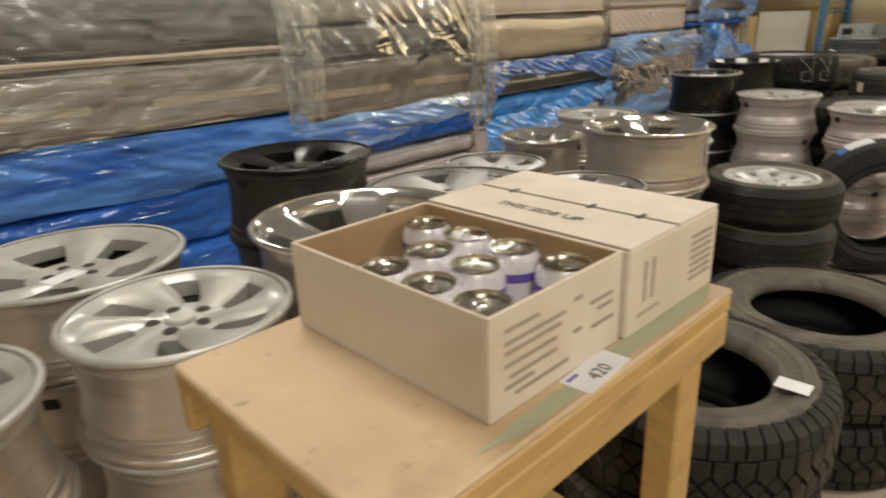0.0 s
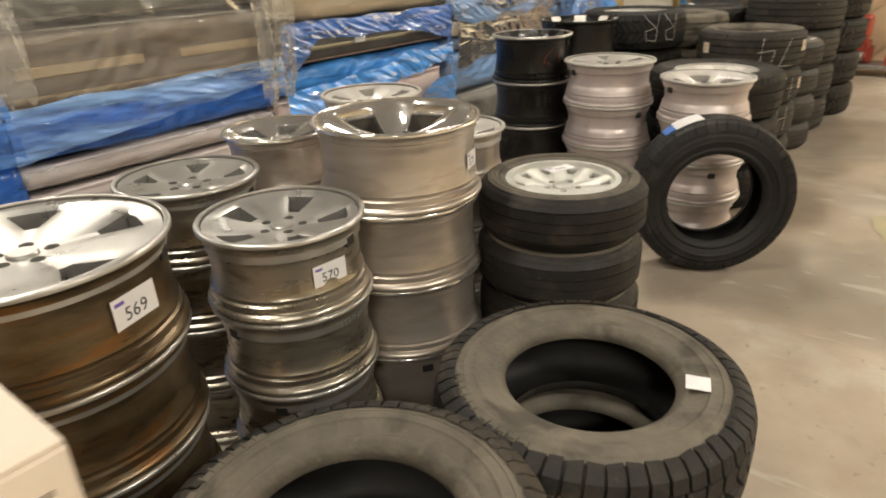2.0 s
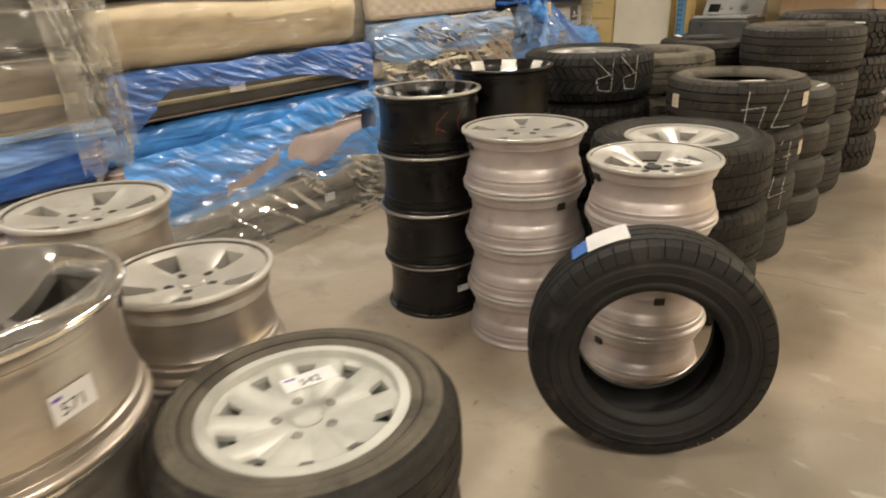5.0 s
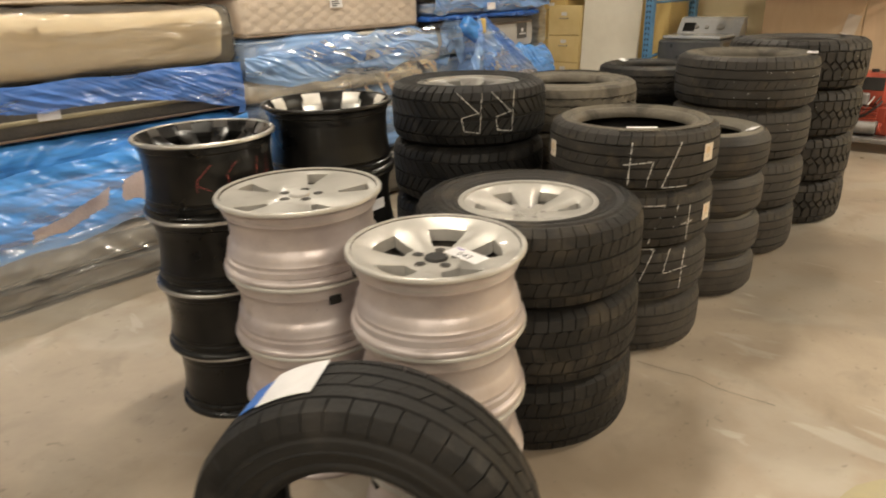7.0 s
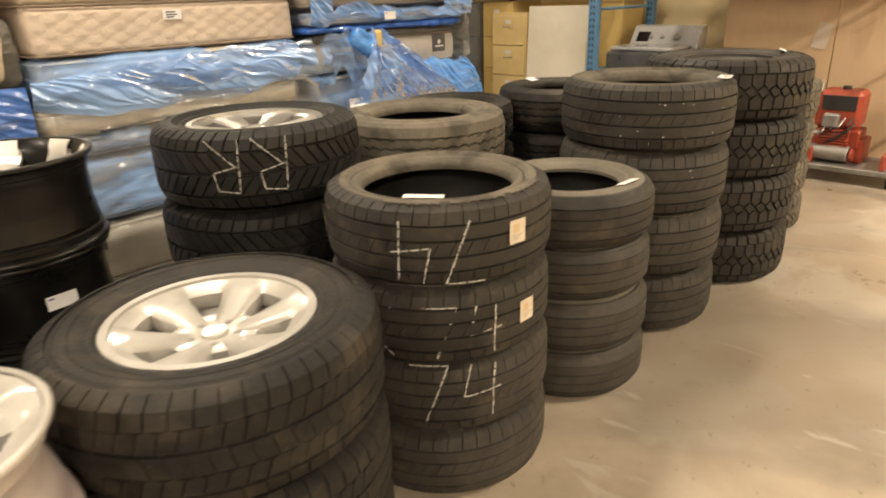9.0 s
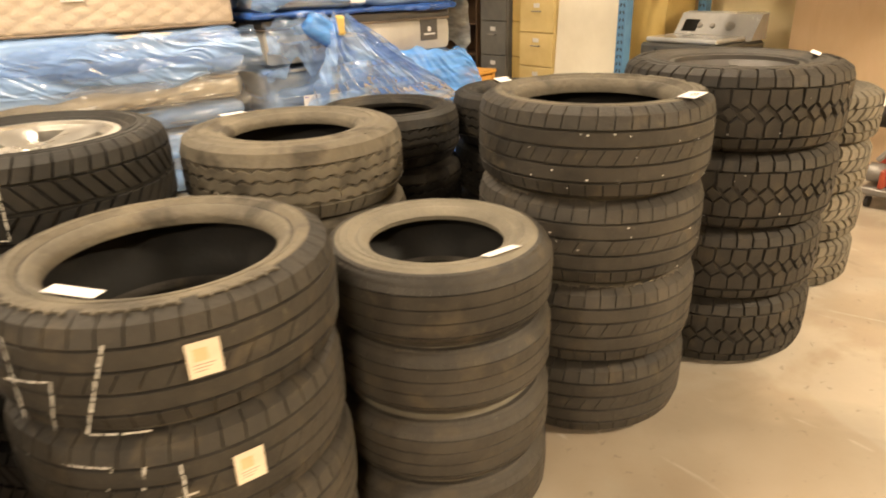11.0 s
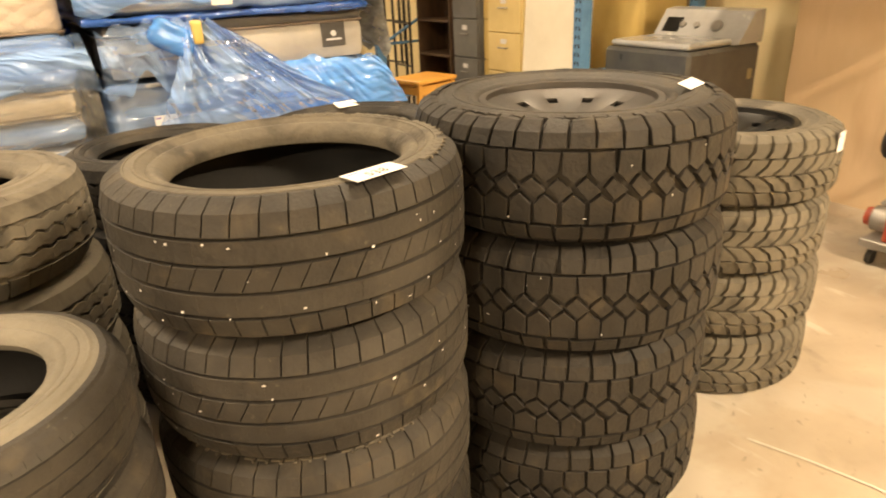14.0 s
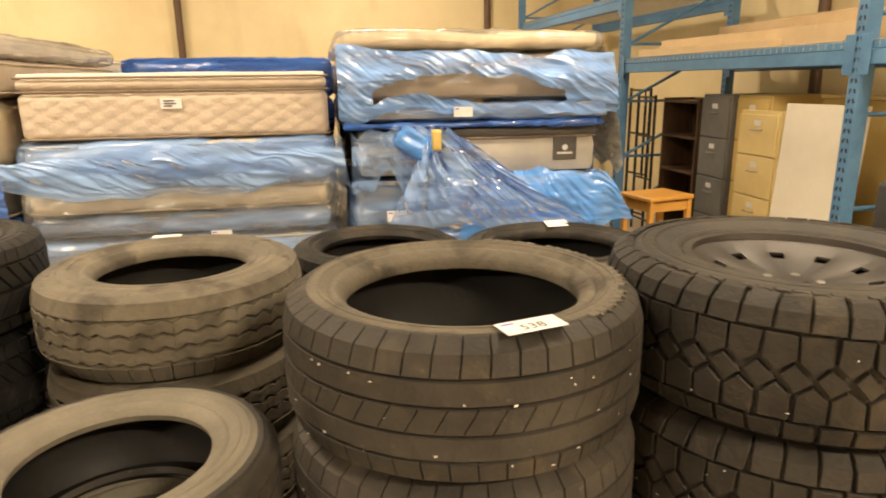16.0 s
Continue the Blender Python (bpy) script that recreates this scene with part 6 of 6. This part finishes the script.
chalk("74", 0.18, 5.799, 1.100, 0.333, 0.382, -131, label="chalk number 74 on a tyre tread")
chalk("RR", 0.17, 5.696, 1.881, 0.357, 0.934, -128, label="chalk letters RR on a tyre tread", flip=True)
chalk("60", 0.12, 4.407, 1.965, 0.208, 0.62, -110, CHALK_RED, "red crayon number on a black rim")
chalk("604", 0.12, 4.407, 1.965, 0.208, 0.87, -95, CHALK_RED, "red crayon number on a black rim")
# tags on the mattresses and rims
FRONT = 90
for px, py, pz, w, h, text in ((4.37, 3.318, 0.93, 0.10, 0.06, "dark mattress"), (4.40, 3.345, 1.23, 0.035, 0.025, "cream mattress"), (7.26, 3.215, 0.756, 0.11, 0.06, "blue film"), (6.36, 3.24, 0.70, 0.10, 0.05, "clear film"), (4.25, 3.30, 0.50, 0.07, 0.045, "torn blue film"), (4.75, 3.10, 0.22, 0.08, 0.05, "crumpled film"), (7.62, 3.225, 1.29, 0.10, 0.05, "pale blue film")):
    tag(pose(px, py, pz, FRONT, 0, 0), "", w, h, "white paper tag stuck on the " + text)
tag_on_top(4.454, 0.968, 0.113, 0.815, -96.6, -97, "643", 0.11, 0.05)
tag_on_side(4.407, 1.965, 0.212, 0.13, -105, "", 0.06, 0.03)
tag_on_side(4.897, 1.918, 0.224, 0.66, -85, "", 0.08, 0.04)


# old stickers and rust spots on the barrels
def spot_on_side(x, y, R, z, deg, rx, rz, sd, mat, name, label, category):
    v, f = uneven_patch(rx, rz, sd)
    v = [(x + R * math.cos(radians(deg) + a / R), y + R * math.sin(radians(deg) + a / R), z + b) for a, b, c in v]
    ob = new(name, mesh_of(name, (v, f), mat))
    return tagged(ob, label, category)


RUST = material("rust", (0.05, 0.022, 0.010), (0.16, 0.07, 0.025), 30, 0.8, bump=0.3)
spot_on_side(1.955, 1.270, 0.1835, 0.722, -124, 0.022, 0.016, 2.0, RUST, "rust_spot", "dark brown rust spot on a rim barrel", "rust")
spot_on_side(2.489, 1.335, 0.2365, 0.905, -80, 0.030, 0.012, 5.0, RUST, "rust_spot", "dark smear where a balance weight sat", "rust")
sticker = thing("sticker", pose(2.489 + 0.2355 * math.cos(radians(-84)), 1.335 + 0.2355 * math.sin(radians(-84)), 0.815, 90, 0, 6), "small grey-brown square sticker on a rim barrel", "sticker")
part("backing", box(-0.018, 0.018, -0.020, 0.020, 0, 0.001, 0), F_BROWN, sticker)
for k in range(4):
    part("print_line", box(-0.014, 0.014, -0.014 + 0.009 * k, -0.011 + 0.009 * k, 0.0012, 0.0016, 0), INK, sticker)


# white paint flecks on the ribbed tyres
def flecks(x, y, R, z0, z1, count, seed):
    rnd = random.Random(seed)
    v, f = [], []
    for i in range(count):
        a, z = radians(rnd.uniform(-170, -40)), rnd.uniform(z0, z1)
        w, h = rnd.uniform(0.0012, 0.004), rnd.uniform(0.001, 0.0026)
        o = len(v)
        for dx, dz in ((-w, -h), (w, -h * 0.6), (w * 0.8, h), (-w * 0.7, h * 0.8)):
            t = a + dx / R
            v.append((x + (R + 0.0022) * math.cos(t), y + (R + 0.0022) * math.sin(t), z + dz))
        f.append((o, o + 1, o + 2, o + 3))
    ob = new("paint_flecks", mesh_of("paint_flecks", (v, f), PAPER))
    return tagged(ob, "small white paint flecks on the tyre tread", "paint flecks", kind="stuff")


flecks(7.139, 1.111, 0.360, 0.83, 1.00, 24, 5)
flecks(7.139, 1.111, 0.360, 0.56, 0.74, 14, 6)
flecks(7.858, 1.047, 0.390, 0.87, 1.03, 7, 7)
flecks(7.858, 1.047, 0.390, 0.60, 0.76, 6, 8)


# hairline cracks and pale scuffs in the floor
def ground_line(points, width, mat, name, label):
    v, f = [], []
    for i, (x, y) in enumerate(points):
        a, b = points[max(i - 1, 0)], points[min(i + 1, len(points) - 1)]
        dx, dy = b[0] - a[0], b[1] - a[1]
        m = math.hypot(dx, dy)
        w = width * (0.6 + 0.8 * abs(noise.noise((x * 9, y * 9, 0.5))))
        v += [(x - dy / m * w, y + dx / m * w, 0.0035), (x + dy / m * w, y - dx / m * w, 0.0035)]
        if i:
            f.append((2 * i - 2, 2 * i - 1, 2 * i + 1, 2 * i))
    return structure(name, (v, f), mat, label, "floor marking")


CRACK = material("crack", (0.10, 0.09, 0.075), (0.16, 0.145, 0.12), 30, 0.9)
SCUFF = material("scuff", (0.42, 0.39, 0.34), (0.52, 0.49, 0.43), 20, 0.7)
ground_line([(5.51, 0.86), (5.52, 0.75), (5.54, 0.65), (5.52, 0.54), (5.53, 0.44), (5.54, 0.35)], 0.0022, CRACK, "floor_crack", "thin dark crack in the concrete floor")
ground_line([(8.33, 0.71), (8.39, 0.54), (8.43, 0.39), (8.45, 0.25)], 0.006, SCUFF, "floor_scuff", "pale scuff line on the concrete floor")
